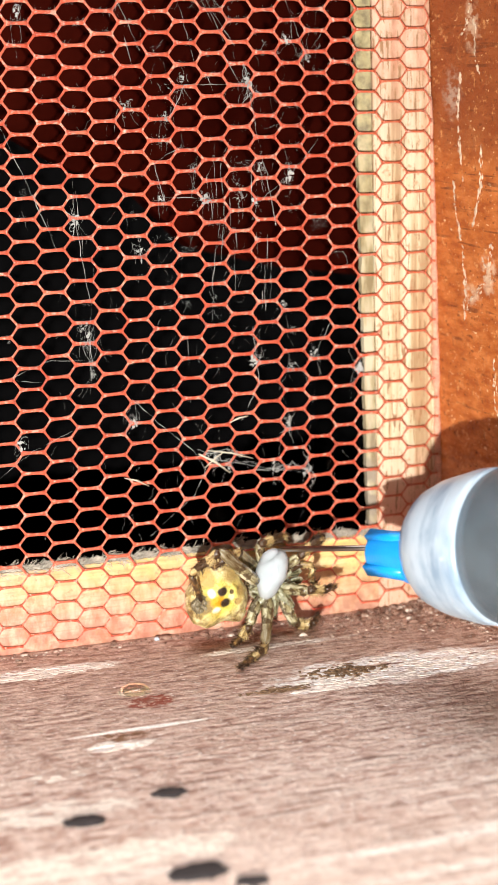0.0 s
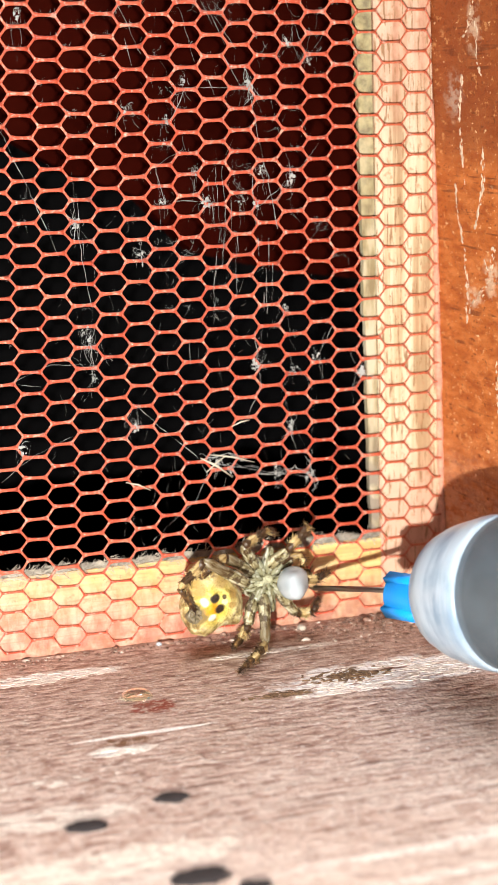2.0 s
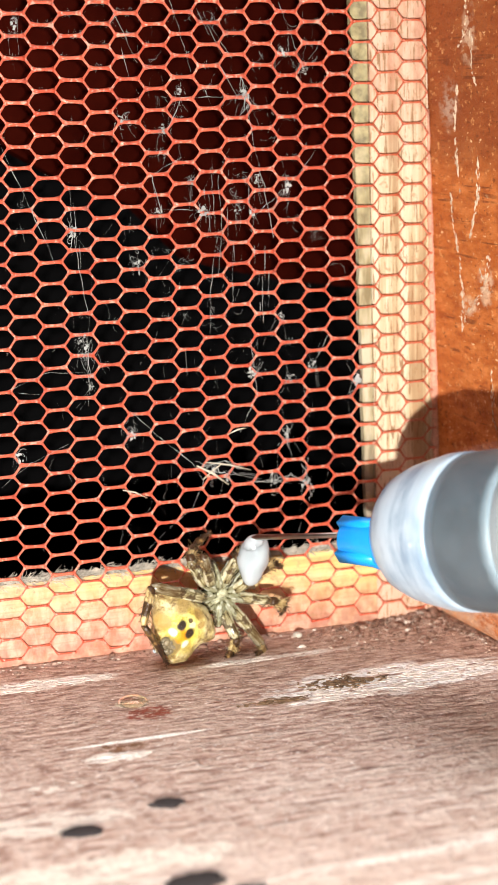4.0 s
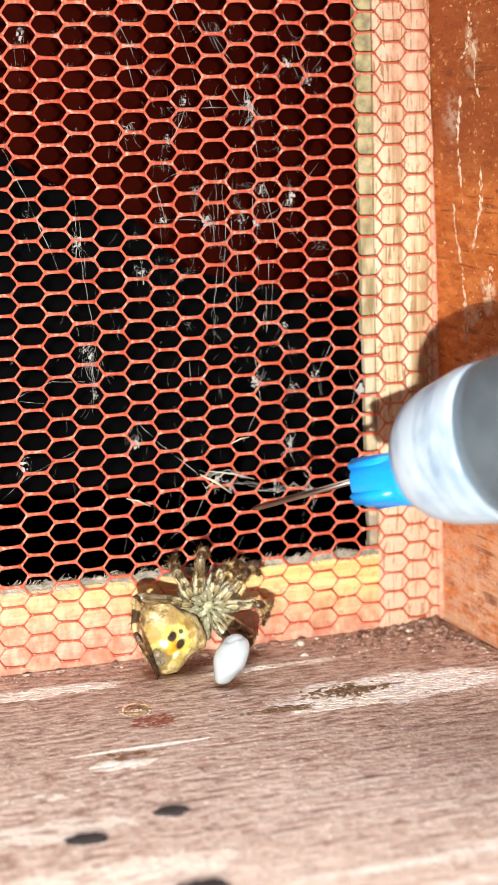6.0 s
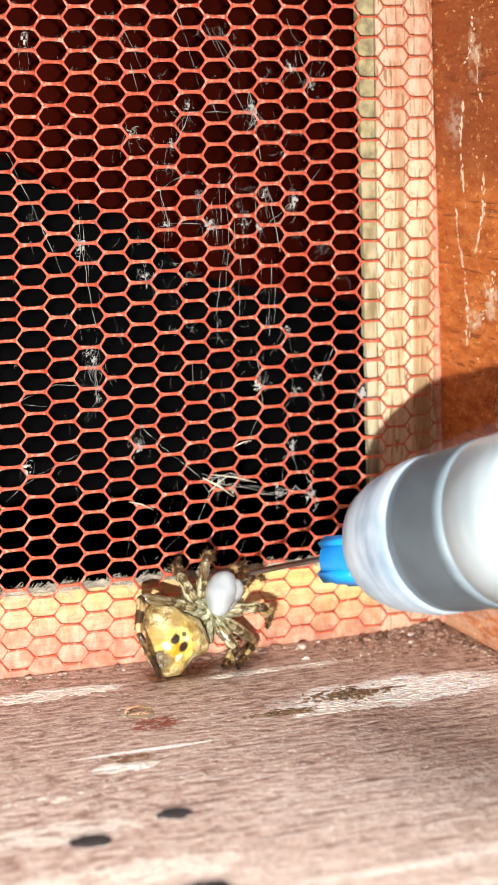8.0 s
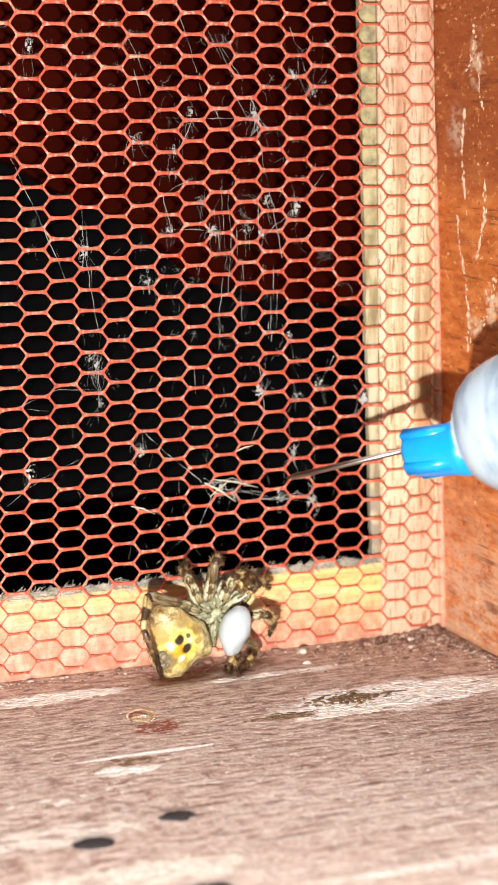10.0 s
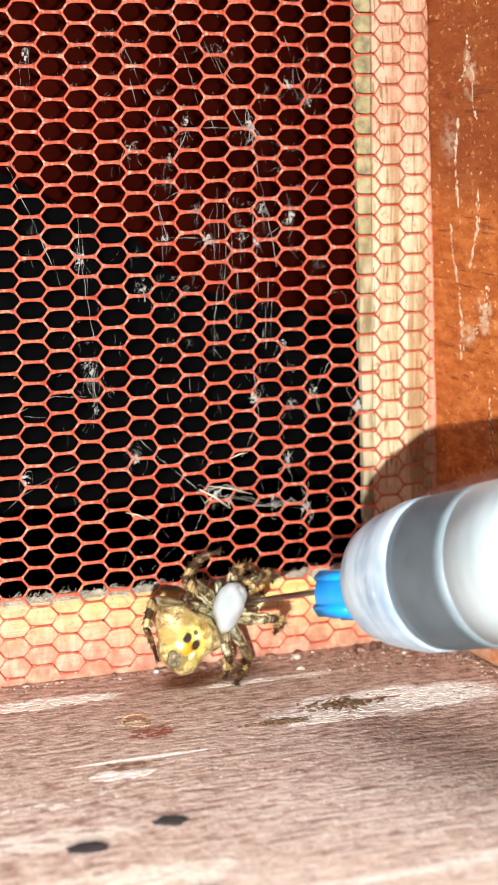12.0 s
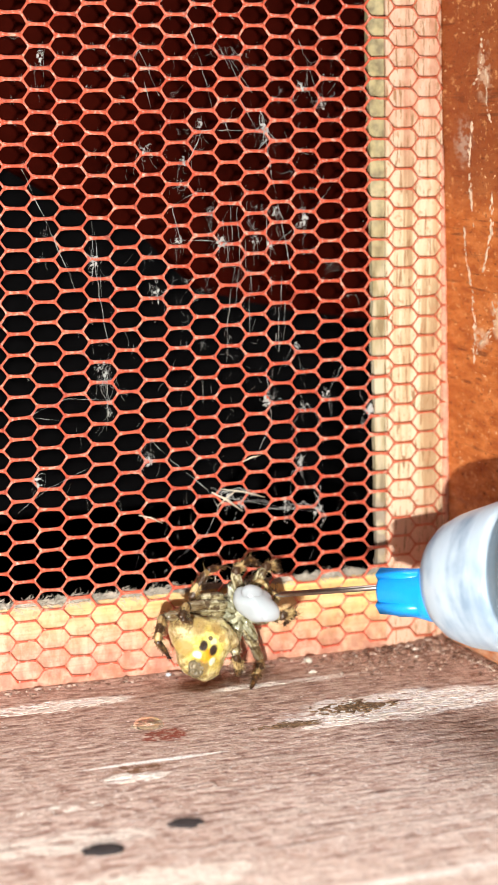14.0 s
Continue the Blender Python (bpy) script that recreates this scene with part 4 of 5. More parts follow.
# ---------------------------------------------------------------- syringe
def build_syringe():
    """Its origin is the needle's tip and its z axis runs back towards the plunger."""
    s = new("syringe")
    bm = bmesh.new()
    tube(bm, [(0, 0, 0), (0, 0, 0.0009), (0, 0, 0.018)], [0.00008, 0.00031, 0.00031], 16)
    part("needle", bm, STEEL, s, "thin steel needle")
    bm = bmesh.new()
    lathe(bm, [(0.0009, 0.0150), (0.0020, 0.0151), (0.0024, 0.0156), (0.0025, 0.0188), (0.0029, 0.0208), (0.0029, 0.0222)], 32)
    for i in range(4):
        a = i * math.pi / 2 + 0.5
        d = Vector((math.cos(a), math.sin(a), 0))
        e = Vector((-d.y, d.x, 0)) * 0.0006
        q = [d * 0.0018, d * 0.0028]
        vs = [bm.verts.new(p + off + Vector((0, 0, z))) for z in (0.0153, 0.0204) for p in q for off in (e, -e)]
        for f in ((0, 1, 3, 2), (4, 6, 7, 5), (0, 4, 5, 1), (2, 3, 7, 6), (0, 2, 6, 4), (1, 5, 7, 3)):
            bm.faces.new([vs[j] for j in f])
    for v in bm.verts:  # the hub sits a little low on the needle, its flange lower still
        v.co.y -= 0.0006 + 0.0006 * max(0, (v.co.z - 0.0155) / 0.0065)
    part("needle_hub", bm, BLUE, s, "bright blue ribbed plastic hub")
    bm = bmesh.new()
    lathe(bm, [(0.0016, 0.0192), (0.0020, 0.0214), (0.0034, 0.0218), (0.0034, 0.0232)], 32)
    part("nozzle", bm, WHITE, s, "white nozzle")
    bm = bmesh.new()
    lathe(bm, [(0.0020, 0.0223), (0.0038, 0.0224), (0.0051, 0.0230), (0.0061, 0.0243), (0.0068, 0.0262), (0.00705, 0.0274), (0.0074, 0.0293), (0.0076, 0.0303), (0.00764, 0.0314), (0.00765, 0.0325), (0.0072, 0.0325), (0.0070, 0.0300), (0.0058, 0.0265), (0.0020, 0.0240)], 64, closed=True)
    part("collar", bm, COLLAR, s, "bluish white streaked nose")
    bm = bmesh.new()
    outer = [(0.0077, 0.0304), (0.0079, 0.0316), (0.0083, 0.0345), (0.0088, 0.0395), (0.0093, 0.0475), (0.0094, 0.0925), (0.0130, 0.0928), (0.0130, 0.0945)]
    inner = [(0.0085, 0.0945), (0.0086, 0.0475), (0.0082, 0.0395), (0.0077, 0.0345), (0.00766, 0.0304)]
    lathe(bm, outer + inner, 64, closed=True)
    part("barrel", bm, PLASTIC, s, "cloudy clear plastic barrel")
    bm = bmesh.new()
    lathe(bm, [(0.0015, 0.0240), (0.0045, 0.0250), (0.0057, 0.0274), (0.0065, 0.0300), (0.0068, 0.0312)], 48)
    part("filling", bm, FILLING, s, "white filling")
    bm = bmesh.new()
    lathe(bm, [(0.002, 0.0326), (0.0075, 0.0326), (0.00764, 0.0338), (0.0077, 0.0354), (0.00765, 0.0364), (0.0078, 0.0384), (0.0079, 0.0396), (0.0079, 0.0408)], 48)
    part("plunger_seal", bm, RUBBER, s, "dark grey rubber seal")
    bm = bmesh.new()
    lathe(bm, [(0.0079, 0.0409), (0.0080, 0.0475), (0.0082, 0.0500), (0.0082, 0.0900), (0.0040, 0.0906), (0.0040, 0.1050), (0.0095, 0.1052), (0.0095, 0.1070)], 40)
    part("plunger", bm, ROD, s, "bluish white plastic plunger rod")
    return tagged(s, "plastic syringe with a blue needle hub", "syringe")


# ---------------------------------------------------------------- the white drop
LOBES = ((0.00148, 0.00118, 0.00126), (0.00282, 0.00170, 0.00168), (0.00152, 0.00122, 0.00132))


def build_drop():
    d = new("white_drop")
    parts = []
    for i, r in enumerate(LOBES):
        bm = bmesh.new()
        lump(bm, (0, 0, 0), r, 0.26 if i == 1 else 0.14, 430 + 60 * i, 4)
        ob = part("lobe", bm, GEL, d)
        parts.append(ob)
    return tagged(d, "glossy white drop of thick gel", "drop"), parts


# ---------------------------------------------------------------- spider
LEG_POINTS = (
    [(-0.6, -1.5), (-2.1, -6.9), (-4.1, -7.8), (-5.9, -8.4), (0.2, -2.2), (0.7, -6.8), (-1.3, -7.0), (-2.8, -7.0), (-0.3, -1.6), (-1.8, -6.2), (-3.2, -6.8), (-4.6, -7.6)],
    [(-1.9, 0.6), (-5.3, 4.9), (-8.8, 3.4), (-8.2, -0.8), (-0.7, 1.5), (-3.4, 7.1), (-6.3, 4.6), (-8.7, -0.6), (-0.9, 1.3), (-5.9, 6.3), (-7.8, 4.7), (-8.5, 2.3)],
    [(-0.5, 1.8), (-0.9, 4.5), (2.4, 5.0), (3.1, 4.1), (-0.1, 2.1), (1.1, 5.4), (1.5, 6.4), (2.4, 6.5), (0.2, 2.7), (-2.4, 5.3), (1.2, 6.2), (3.0, 4.9)],
    [(1.1, 1.2), (3.5, 2.0), (6.7, 3.6), (6.2, 2.6), (1.6, 0.2), (4.3, 1.1), (6.1, -0.0), (5.8, -1.6), (2.1, 1.1), (3.0, 3.7), (5.4, 3.5), (5.6, 2.3)],
), (
    [(1.5, -1.0), (3.8, -2.1), (5.9, -2.7), (7.3, -2.5), (1.5, -1.0), (5.4, -1.5), (6.5, -1.8), (6.6, -3.1), (2.3, 0.2), (5.8, 1.5), (6.9, 0.8), (6.8, -0.2)],
    [(1.1, -2.1), (2.2, -5.4), (4.1, -5.9), (5.3, -4.8), (1.2, -1.6), (3.9, -4.8), (4.1, -6.2), (2.4, -7.0), (1.1, -1.6), (3.4, -4.0), (5.0, -4.9), (3.0, -5.1)],
    [(-1.9, -1.7), (-3.4, -4.0), (-4.5, -5.2), (-5.9, -5.8), (-0.6, -1.9), (-1.2, -5.4), (-2.6, -5.7), (-3.7, -5.8), (-1.2, -1.1), (-3.2, -3.2), (-3.9, -4.8), (-4.6, -5.1)],
    [(-1.1, 1.4), (-2.9, 4.3), (-4.9, 3.9), (-6.4, 3.5), (0.8, 1.7), (4.1, 3.8), (4.9, 4.1), (4.6, 3.3), (-0.1, 1.8), (-3.0, 5.1), (-4.2, 4.5), (-3.8, 3.2)],
)


def along(p, way, side=Vector((0, 0, 1))):
    """A pose at p whose x axis runs along way."""
    x = way.normalized()
    y = side.cross(x)
    y = (y if y.length > 0.05 else Vector((0, 1, 0)).cross(x)).normalized()
    m = Matrix((x, y, x.cross(y))).transposed().to_4x4()
    m.translation = p
    return m


VIEW = Vector((-0.34, -0.90, 0.255))  # from the spider towards the viewer
STANCE = ((18.1, 7.0), (46.0, 6.4), (36.0, 7.1))  # heading in degrees and height over the sill in mm, per posture


def leg_points(points, posture):
    """The joints of one leg in spider space: each lies far enough towards the viewer to clear the sill."""
    heading, height = STANCE[posture]
    c, s = math.cos(radians(heading)), math.sin(radians(heading))
    v = Vector((VIEW.x * c + VIEW.z * s, -VIEW.x * s + VIEW.z * c, -VIEW.y))
    out = []
    for (x, y), least, clear in zip(points, (0.3, 1.6, 1.4, 0.3), (0.5, 1.2, 0.7, 0.25)):
        k = max(least, (clear - (height + x * s + y * c)) / VIEW.z)
        if math.hypot((x + 5.8) / 4.4, (y - 0.9) / 4.6) < 1:  # in front of the abdomen
            k = max(k, 4.4)
        out.append(((Vector((x, y, 0.2)) + v * k) * MM, v * MM, k, Vector((x, y, 0.2)) * MM))
    return out


def leg_chain(joints, lengths):
    """Joint places and ways for one posture, with the pieces at their true lengths."""
    p = joints[0][0]
    out = []
    for (q, v, k, flat), length in zip(joints[1:], lengths):
        # the point on the line of sight that lies one length from p, nearest to the wanted one
        a, b, c = v.length_squared, 2 * (flat - p).dot(v), (flat - p).length_squared - length ** 2
        root = b * b - 4 * a * c
        if root > 0:
            near = min(((-b + e * math.sqrt(root)) / (2 * a) for e in (1, -1)), key=lambda t: abs(t - k))
            q = flat + v * near
        way = (q - p).normalized() * length
        out.append((p, way))
        p = p + way
    return out


def leg_piece(length, r0, r1, rnd, hairs, longest=0.7):
    """A tapered, slightly swollen leg segment along x, with bristles."""
    bm = bmesh.new()
    xs = (0, 0.08, 0.3, 0.6, 0.88, 1.0)
    rs = (0.75, 1.0, 1.14, 1.0, 1.08, 0.6)
    tube(bm, [(x * length, rnd.gauss(0, 0.00005), rnd.gauss(0, 0.00005)) for x in xs], [(r0 + (r1 - r0) * x) * r for x, r in zip(xs, rs)], 12)
    for _ in range(hairs):
        x = rnd.uniform(0.08, 0.98)
        a = rnd.uniform(0, 2 * math.pi)
        d = Vector((0, math.cos(a), math.sin(a)))
        r = (r0 + (r1 - r0) * x) * 0.95
        p = Vector((x * length, 0, 0)) + d * r
        h = rnd.uniform(0.15, longest) * MM
        tube(bm, [p, p + (d * 0.7 + Vector((rnd.uniform(0.4, 0.9), 0, 0))) * h], [rnd.uniform(0.00003, 0.00006), 0.00001], 3)
    return bm


def build_spider():
    rnd = random.Random(7)
    s = new("spider")
    bm = bmesh.new()
    lump(bm, (0, 0, 0), (0.0036, 0.0037, 0.0023), 0.20, 420, 5)
    for v in bm.verts:  # three blunt corners, and folds
        a = math.atan2(v.co.y, v.co.x)
        corner = 1 + 0.09 * math.cos(3 * a - 1.5 * math.pi) + 0.09 * math.cos(a + 0.7)
        v.co.x, v.co.y = v.co.x * corner, v.co.y * corner
        v.co *= 1 + 0.05 * noise.noise(v.co * 1100) + 0.022 * noise.noise(v.co * 3000)
    for _ in range(260):
        d = Vector((rnd.gauss(0, 1), rnd.gauss(0, 1), abs(rnd.gauss(0, 0.6)))).normalized()
        p = Vector((d.x * 0.0035, d.y * 0.0036, d.z * 0.0023)) * (1 + 0.09 * math.cos(3 * math.atan2(d.y, d.x) - 1.5 * math.pi) + 0.09 * math.cos(math.atan2(d.y, d.x) + 0.7))
        h = rnd.uniform(0.12, 0.35) * MM
        tube(bm, [p, p + (d + Vector((-0.5, rnd.gauss(0, 0.3), 0))) * h], [0.000025, 0.000008], 3)
    ab = part("abdomen", bm, ABDOMEN, s, "swollen yellow abdomen with dark and cream spots")
    bm = bmesh.new()
    lump(bm, (0, 0, -0.0002), (0.00105, 0.00100, 0.00042), 0.25, 1500, 3)
    for i in range(6):
        a = i * math.pi / 3 + 0.4
        r = 0.00040 if i % 2 else 0.00032
        lump(bm, (0.00050 * math.cos(a), 0.00050 * math.sin(a), 0.00012), (r, r, 0.00026), 0.35, 2200, 3)
    for i in range(40):  # short bristles round the rim
        a = rnd.uniform(0, math.tau)
        p = Vector((0.00088 * math.cos(a), 0.00088 * math.sin(a), 0))
        tube(bm, [p, p * 1.35 + Vector((0, 0, 0.00015))], [0.00003, 0.00001], 3)
    sp = part("spinneret", bm, SPIN, ab, "ring of grey-brown spinnerets")
    sp.matrix_basis = pose(-0.0024, -0.00055, 0.0018)
    bm = bmesh.new()
    lump(bm, (0, 0, -0.0006), (0.0027, 0.0023, 0.0013), 0.12, 600, 3)
    part("carapace", bm, BODY, s, "grey-brown carapace")
    bm = bmesh.new()
    lump(bm, (0, 0, 0.0005), (0.0012, 0.0006, 0.0004), 0.25, 1500, 3)
    part("sternum", bm, simple("pale_sternum", (0.46, 0.45, 0.29), 0.1, 0.75, 1300, 0.0002), s, "pale greenish breast plate")
    for i in range(8):
        a = radians((28, 62, 100, 140)[i % 4]) * (1 if i < 4 else -1)
        d = Vector((math.cos(a), math.sin(a), 0))
        bm = bmesh.new()
        lump(bm, (0, 0, 0), (0.0018, 0.00064, 0.0008), 0.2, 1500, 3)
        co = part("coxa", bm, BODY, s)
        co.matrix_basis = along(Vector((0.0002, 0, 0.0004)) + d * 0.0021, d)
    for y in (-0.0005, 0.0005):
        bm = bmesh.new()
        lump(bm, (0, 0, 0), (0.0010, 0.00048, 0.0006), 0.15, 1100, 3)
        ch = part("chelicera", bm, BODY, s, "shiny dark jaw")
        ch.matrix_basis = pose(0.0029, y, 0.0002)
    for side in (-1, 1):
        bm = bmesh.new()
        curl = [Vector(p) * MM for p in ((2.2, 1.0 * side, 0.7), (3.2, 1.7 * side, 1.5), (4.3, 1.5 * side, 1.9), (4.6, 0.7 * side, 1.9), (3.9, 0.2 * side, 2.1))]
        tube(bm, curl, [0.00034, 0.00042, 0.00036, 0.00034, 0.00016], 10)
        for p, q in zip(curl, curl[1:]):
            for _ in range(26):
                o = p.lerp(q, rnd.random())
                d = Vector((rnd.gauss(0, 1), rnd.gauss(0, 1), rnd.gauss(0, 1))).normalized()
                o = o + d * 0.0003
                tube(bm, [o, o + (d + (q - p).normalized() * 0.6) * rnd.uniform(0.2, 0.6) * MM], [0.00005, 0.00001], 3)
        part("pedipalp", bm, SHIN, s, "curled bristly feeler")
    legs = []
    for pts in LEG_POINTS[0] + LEG_POINTS[1]:
        stances = [leg_points(pts[4 * c:4 * c + 4], c) for c in range(3)]
        lengths = [max((st[i + 1][0] - st[i][0]).length for st in stances) for i in range(3)]
        chains = [leg_chain(st, lengths) for st in stances]
        upper = part("leg", leg_piece(lengths[0], 0.00066, 0.00054, rnd, 40, 0.5), LEG, s)
        lower = part("tibia", leg_piece(lengths[1], 0.00050, 0.00040, rnd, 140, 0.85), SHIN, upper)
        foot = part("tarsus", leg_piece(lengths[2], 0.00038, 0.00015, rnd, 90, 0.6), FOOT, upper)
        legs.append((upper, lower, foot, chains))
    return tagged(s, "yellow and brown orb spider seen from its belly side", "spider"), ab, legs


build_sill()
build_frame()
build_cavity()
build_net()
build_web()
build_wall_threads()
build_straws()
build_debris()
build_flakes()
build_droppings()
build_sill_things()
SYRINGE_THING = build_syringe()
DROP_THING, DROP_LOBES = build_drop()
SPIDER_THING, SPIDER_ABDOMEN, SPIDER_LEGS = build_spider()

# ---------------------------------------------------------------- what moves
SYRINGE = [
    (0, 0.02453, -0.00841, 0.01079, 79.76, 0, 21.84), (0.5, 0.02982, -0.00860, 0.01200, 81.64, 0, 15.68),
    (1, 0.02987, -0.00992, 0.00867, 80.05, 0, 12.84), (1.5, 0.03130, -0.00675, 0.00837, 81.00, 0, 13.39),
    (2, 0.02841, -0.00713, 0.00618, 79.38, 0, 15.16), (2.5, 0.02777, -0.00914, 0.00832, 79.54, 0, 12.95),
    (4.8, 0.01934, -0.00885, 0.01446, 79.47, 0, 24.63), (5, 0.02031, -0.00875, 0.01353, 77.32, 0, 20.06),
    (5.5, 0.01954, -0.00853, 0.01093, 76.45, 0, 19.90), (5.7, 0.02200, -0.00913, 0.01136, 72.61, 0, 9.14),
    (5.8, 0.01951, -0.01113, 0.01262, 69.19, 0, 18.99), (5.9, 0.01817, -0.01354, 0.01603, 72.76, 0, 24.82),
    (6, 0.01938, -0.01390, 0.01907, 71.13, 0, 28.82), (6.1, 0.01951, -0.01454, 0.01008, 67.50, 0, 31.96),
    (6.2, 0.01875, -0.01586, 0.00421, 69.83, 0, 34.38), (6.3, 0.02007, -0.01536, 0.00435, 71.63, 0, 24.04),
    (6.5, 0.01809, -0.01481, 0.00264, 70.95, 0, 19.22), (7, 0.01885, -0.01016, 0.00577, 72.88, 0, 20.94),
    (7.5, 0.02044, -0.00866, 0.00799, 73.41, 0, 18.17), (7.7, 0.02028, -0.00880, 0.00952, 72.50, 0, 17.63),
    (9.8, 0.02400, -0.00900, 0.01418, 73.75, 0, 7.16), (9.9, 0.01831, -0.01100, 0.01397, 71.40, 0, 29.97),
    (10, 0.02330, -0.01300, 0.02281, 73.35, 0, 37.83), (10.1, 0.02230, -0.01400, 0.01491, 69.97, 0, 31.73),
    (10.2, 0.02613, -0.01461, 0.01392, 72.11, 0, 32.12), (10.3, 0.02173, -0.01661, 0.00276, 68.18, 0, 27.08),
    (10.4, 0.02122, -0.01261, 0.00330, 71.35, 0, 20.57), (10.5, 0.01970, -0.00835, 0.00367, 72.72, 0, 23.51),
    (11, 0.01864, -0.00920, 0.00654, 73.10, 0, 21.39), (11.5, 0.01833, -0.00822, 0.00346, 72.91, 0, 18.56),
    (12, 0.02084, -0.00697, 0.00860, 73.81, 0, 18.24), (12.5, 0.02246, -0.00798, 0.01028, 75.41, 0, 17.95),
    (13, 0.02222, -0.00526, 0.00999, 76.11, 0, 19.01), (13.5, 0.02282, -0.00584, 0.00941, 74.77, 0, 17.29),
    (13.7, 0.02299, -0.00742, 0.00976, 76.85, 0, 20.77), (14, 0.02212, -0.01030, 0.01052, 77.99, 0, 29.42),
]
SPIDER = [
    (0, 0.02509, 0.00596, 8.9), (0.5, 0.02562, 0.00647, 11.9),
    (1, 0.02570, 0.00662, 12.7), (1.5, 0.02521, 0.00697, 18.1),
    (2, 0.02403, 0.00704, 18.7), (2.5, 0.02409, 0.00713, 19.6),
    (4.8, 0.01732, 0.00637, 49.7), (5, 0.01798, 0.00630, 46.3),
    (5.5, 0.01724, 0.00643, 48.1), (6, 0.01723, 0.00654, 48.4),
    (6.5, 0.01772, 0.00622, 41.2), (7, 0.01723, 0.00643, 48.5),
    (7.5, 0.01718, 0.00654, 49.2), (7.7, 0.01724, 0.00647, 48.5),
    (9.8, 0.01782, 0.00654, 44.6), (10, 0.01775, 0.00648, 44.0),
    (10.5, 0.01756, 0.00639, 44.8), (11, 0.01763, 0.00681, 47.5),
    (11.5, 0.01770, 0.00658, 41.5), (12, 0.01949, 0.00702, 37.7),
    (12.5, 0.02095, 0.00707, 30.3), (13, 0.02003, 0.00710, 36.8),
    (13.5, 0.02024, 0.00732, 37.0), (14, 0.01977, 0.00722, 42.6),
]
DROP = [
    (0, 0.02379, -0.00820, 0.00828, 85, 0.00104, 0.00000), (0.5, 0.02773, -0.00820, 0.01097, 40, 0.00104, 0.00000),
    (1, 0.02824, -0.00820, 0.00822, 30, 0.00005, 0.00021), (1.5, 0.02895, -0.00820, 0.00926, 0, 0.00005, 0.00021),
    (2, 0.02614, -0.00820, 0.00731, 60, 0.00005, 0.00015), (2.5, 0.02696, -0.00820, 0.00907, 50, 0.00005, 0.00003),
    (4.8, 0.01954, -0.00820, 0.01147, 95, 0.00134, 0.00000), (5, 0.01941, -0.00820, 0.01117, 95, 0.00134, 0.00000),
    (5.5, 0.01912, -0.00820, 0.00888, 100, 0.00110, 0.00000), (5.7, 0.02016, -0.00820, 0.00857, 105, 0.00096, 0.00000),
    (5.8, 0.01650, -0.01350, 0.00322, 75, 0.00110, 0.00000), (6, 0.01682, -0.01350, 0.00318, 70, 0.00110, 0.00000),
    (6.5, 0.01680, -0.01350, 0.00331, 75, 0.00110, 0.00000), (7, 0.01763, -0.01000, 0.00404, 110, 0.00025, 0.00026),
    (7.5, 0.01778, -0.00820, 0.00637, 60, 0.00046, 0.00056), (7.7, 0.01774, -0.00820, 0.00802, 55, 0.00046, 0.00056),
    (9.8, 0.02257, -0.00820, 0.01112, 75, 0.00096, 0.00032), (9.9, 0.01847, -0.00820, 0.01027, 80, 0.00096, 0.00012),
    (10, 0.01906, -0.00820, 0.00547, 80, 0.00110, 0.00012), (10.5, 0.01795, -0.00820, 0.00497, 80, 0.00125, 0.00012),
    (11, 0.01743, -0.00820, 0.00533, 85, 0.00137, 0.00021), (11.5, 0.01710, -0.00820, 0.00493, 80, 0.00131, 0.00021),
    (12, 0.01918, -0.00820, 0.00884, 70, 0.00084, 0.00026), (12.5, 0.02276, -0.00820, 0.01032, 100, 0.00080, 0.00056),
    (13, 0.02191, -0.00820, 0.01073, 115, 0.00074, 0.00056), (13.5, 0.02218, -0.00820, 0.01069, 118, 0.00074, 0.00042),
    (14, 0.02062, -0.00820, 0.00935, 150, 0.00054, 0.00044),
]

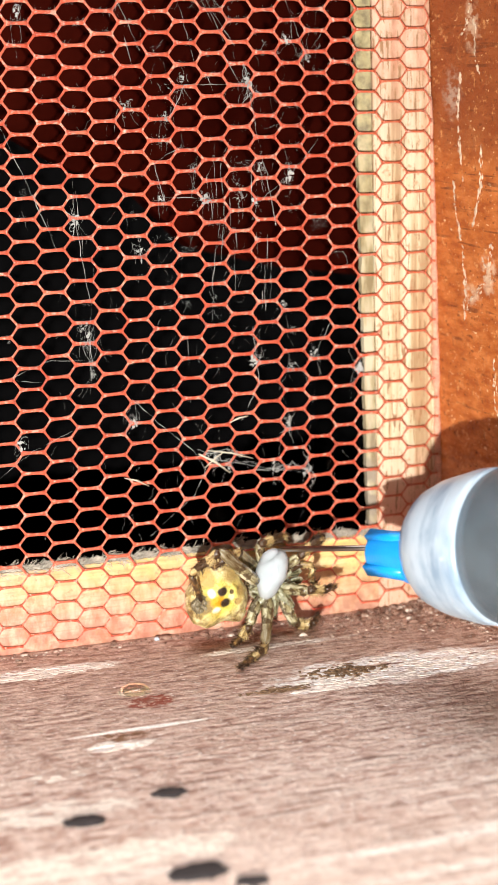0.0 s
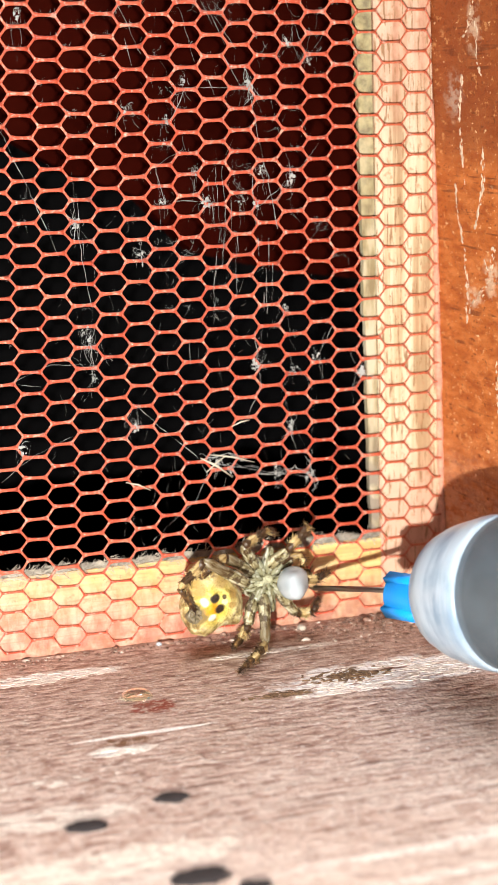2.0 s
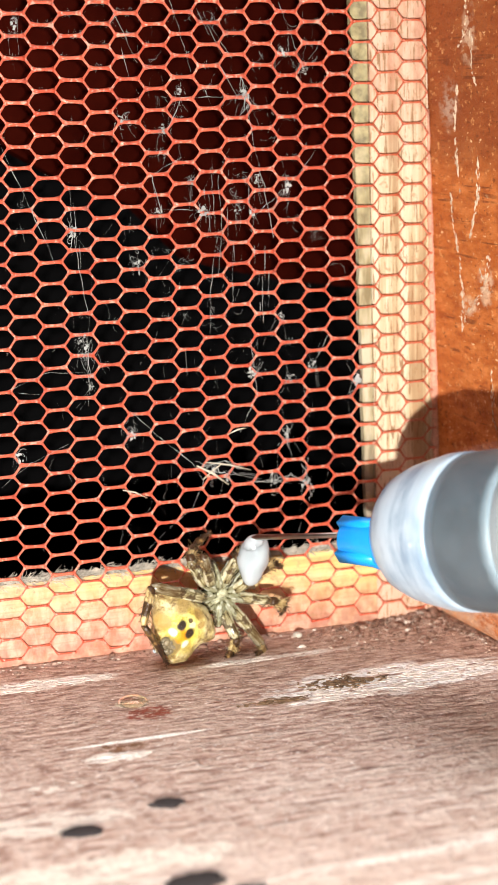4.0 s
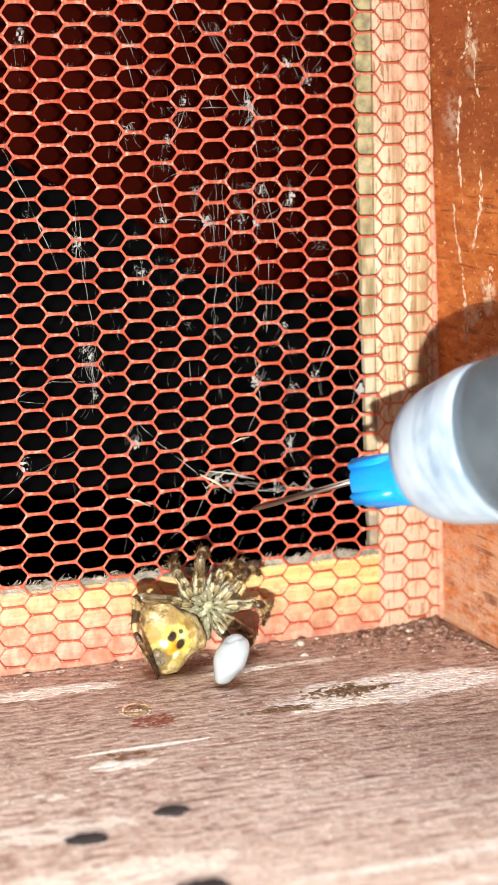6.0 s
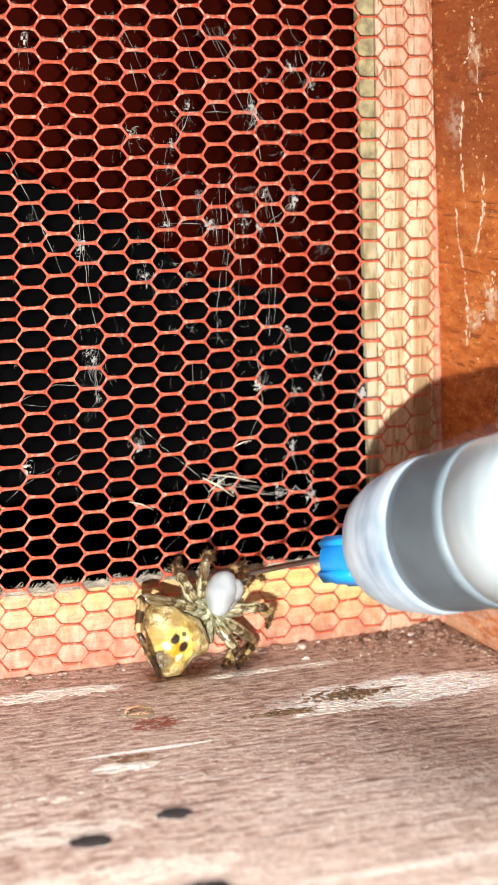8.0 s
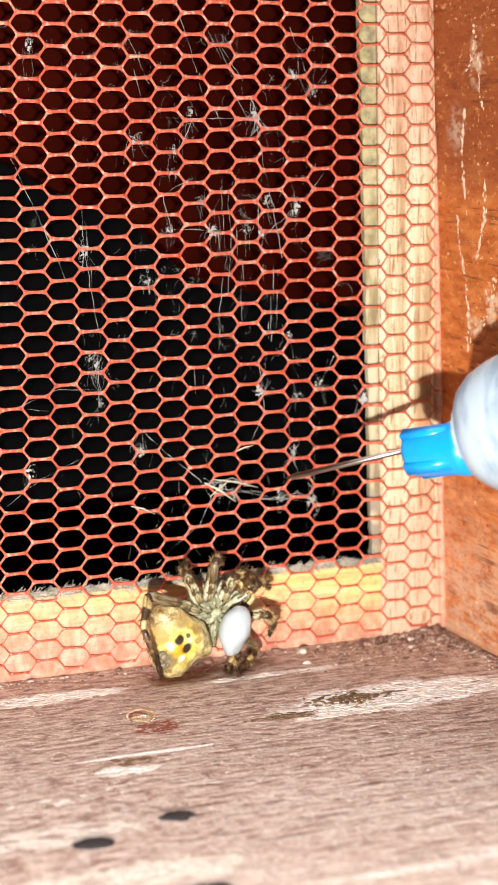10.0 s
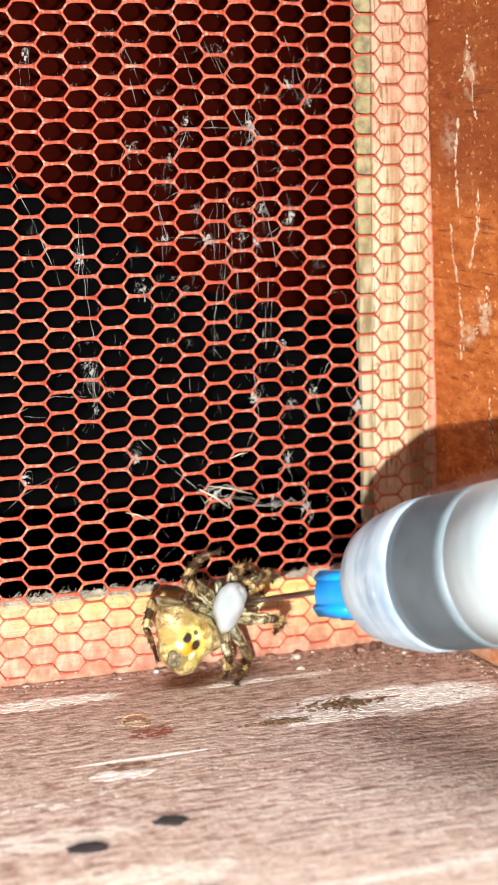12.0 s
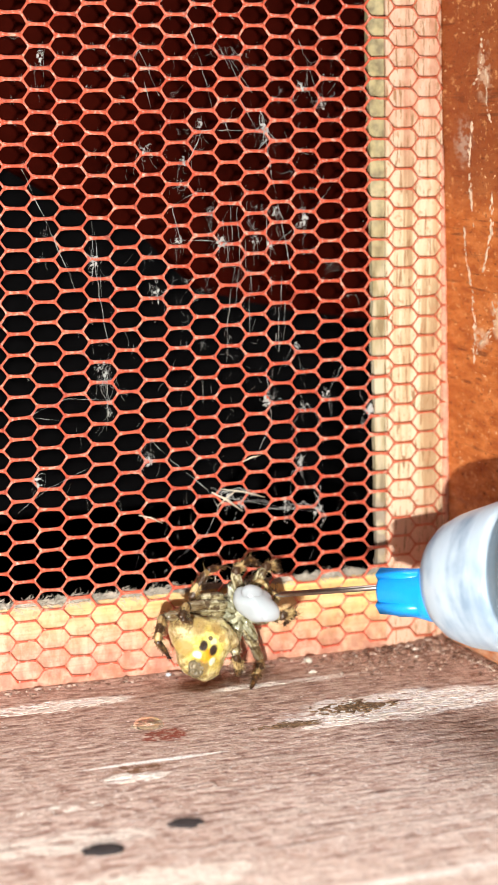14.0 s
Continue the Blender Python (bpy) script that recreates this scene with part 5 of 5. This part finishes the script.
# time and posture: 0 feet drawn in, 1 spread, 2 half drawn in; with a small stir
POSTURE = [(0, 0.0, 1.0), (0.5, 0.0, -1.0), (1, 0.0, 0.5), (1.5, 0.0, 0.0), (2, 0.0, -1.0), (2.5, 0.0, 1.0), (3.4, 0.25, 0.0), (4.2, 0.8, 0.0), (4.8, 1.0, 1.0),
           (5.5, 1.0, -1.0), (6, 1.0, 0.6), (6.5, 1.0, 0.0), (7, 1.0, 1.0), (7.7, 1.0, -0.6), (9.8, 1.0, 0.5), (10.5, 1.0, -0.6), (11, 1.0, 0.6), (11.5, 1.05, -0.5),
           (12, 1.6, 0.0), (12.5, 2.0, 0.4), (13, 2.0, -0.5), (13.5, 2.0, 0.5), (14, 2.0, 0.0)]


# the abdomen's place and turn on the body, one row a posture
SLUMP = ((-6.90, 1.30, -4.0), (-4.90, 2.05, -13.0), (-5.20, 1.50, 9.0))


def slumped(f):
    lo = min(1, int(f))
    x, y, a = (p + (q - p) * (f - lo) for p, q in zip(SLUMP[lo], SLUMP[lo + 1]))
    return pose(x * MM, y * MM, 0.0018, 0, 0, a)


def motions():
    walk(SPIDER_ABDOMEN, [(t, slumped(f)) for t, f, stir in POSTURE])
    walk(SYRINGE_THING, [(t, pose(*p)) for t, *p in SYRINGE])
    walk(SPIDER_THING, [(t, pose(x, -0.0045, z, 90, -a, 0)) for t, x, z, a in SPIDER])
    walk(DROP_THING, [(t, pose(x, y, z, 0, -a, 0)) for t, x, y, z, a, s, w in DROP])
    for i, lobe in enumerate(DROP_LOBES):
        walk(lobe, [(t, pose((i - 1) * s, 0, w * (0.8 if i == 1 else -0.9), 0, 8 * math.sin(3 * t + i), 80 * max(0, 1 - s / 0.0011) if i == 1 else 0)) for t, x, y, z, a, s, w in DROP])
    for n, (upper, lower, foot, chains) in enumerate(SPIDER_LEGS):
        rows = ([], [], [])
        for t, f, stir in POSTURE:
            lo = min(1, int(f))
            f -= lo
            joints = []
            for (p, w), (q, v) in zip(chains[lo], chains[lo + 1]):
                joints.append((p.lerp(q, f), w.lerp(v, f).normalized() * w.length))
            turn = Matrix.Rotation(radians(2.5 * stir * math.sin(n * 2.1 + t)), 3, "Z")
            p = joints[0][0]
            ms = []
            for i, (_, w) in enumerate(joints):
                w = turn @ w
                ms.append(along(p, w))
                p = p + w
            back = ms[0].inverted()
            rows[0].append((t, ms[0]))
            rows[1].append((t, back @ ms[1]))
            rows[2].append((t, back @ ms[2]))
        walk(upper, rows[0])
        walk(lower, rows[1])
        walk(foot, rows[2])


motions()
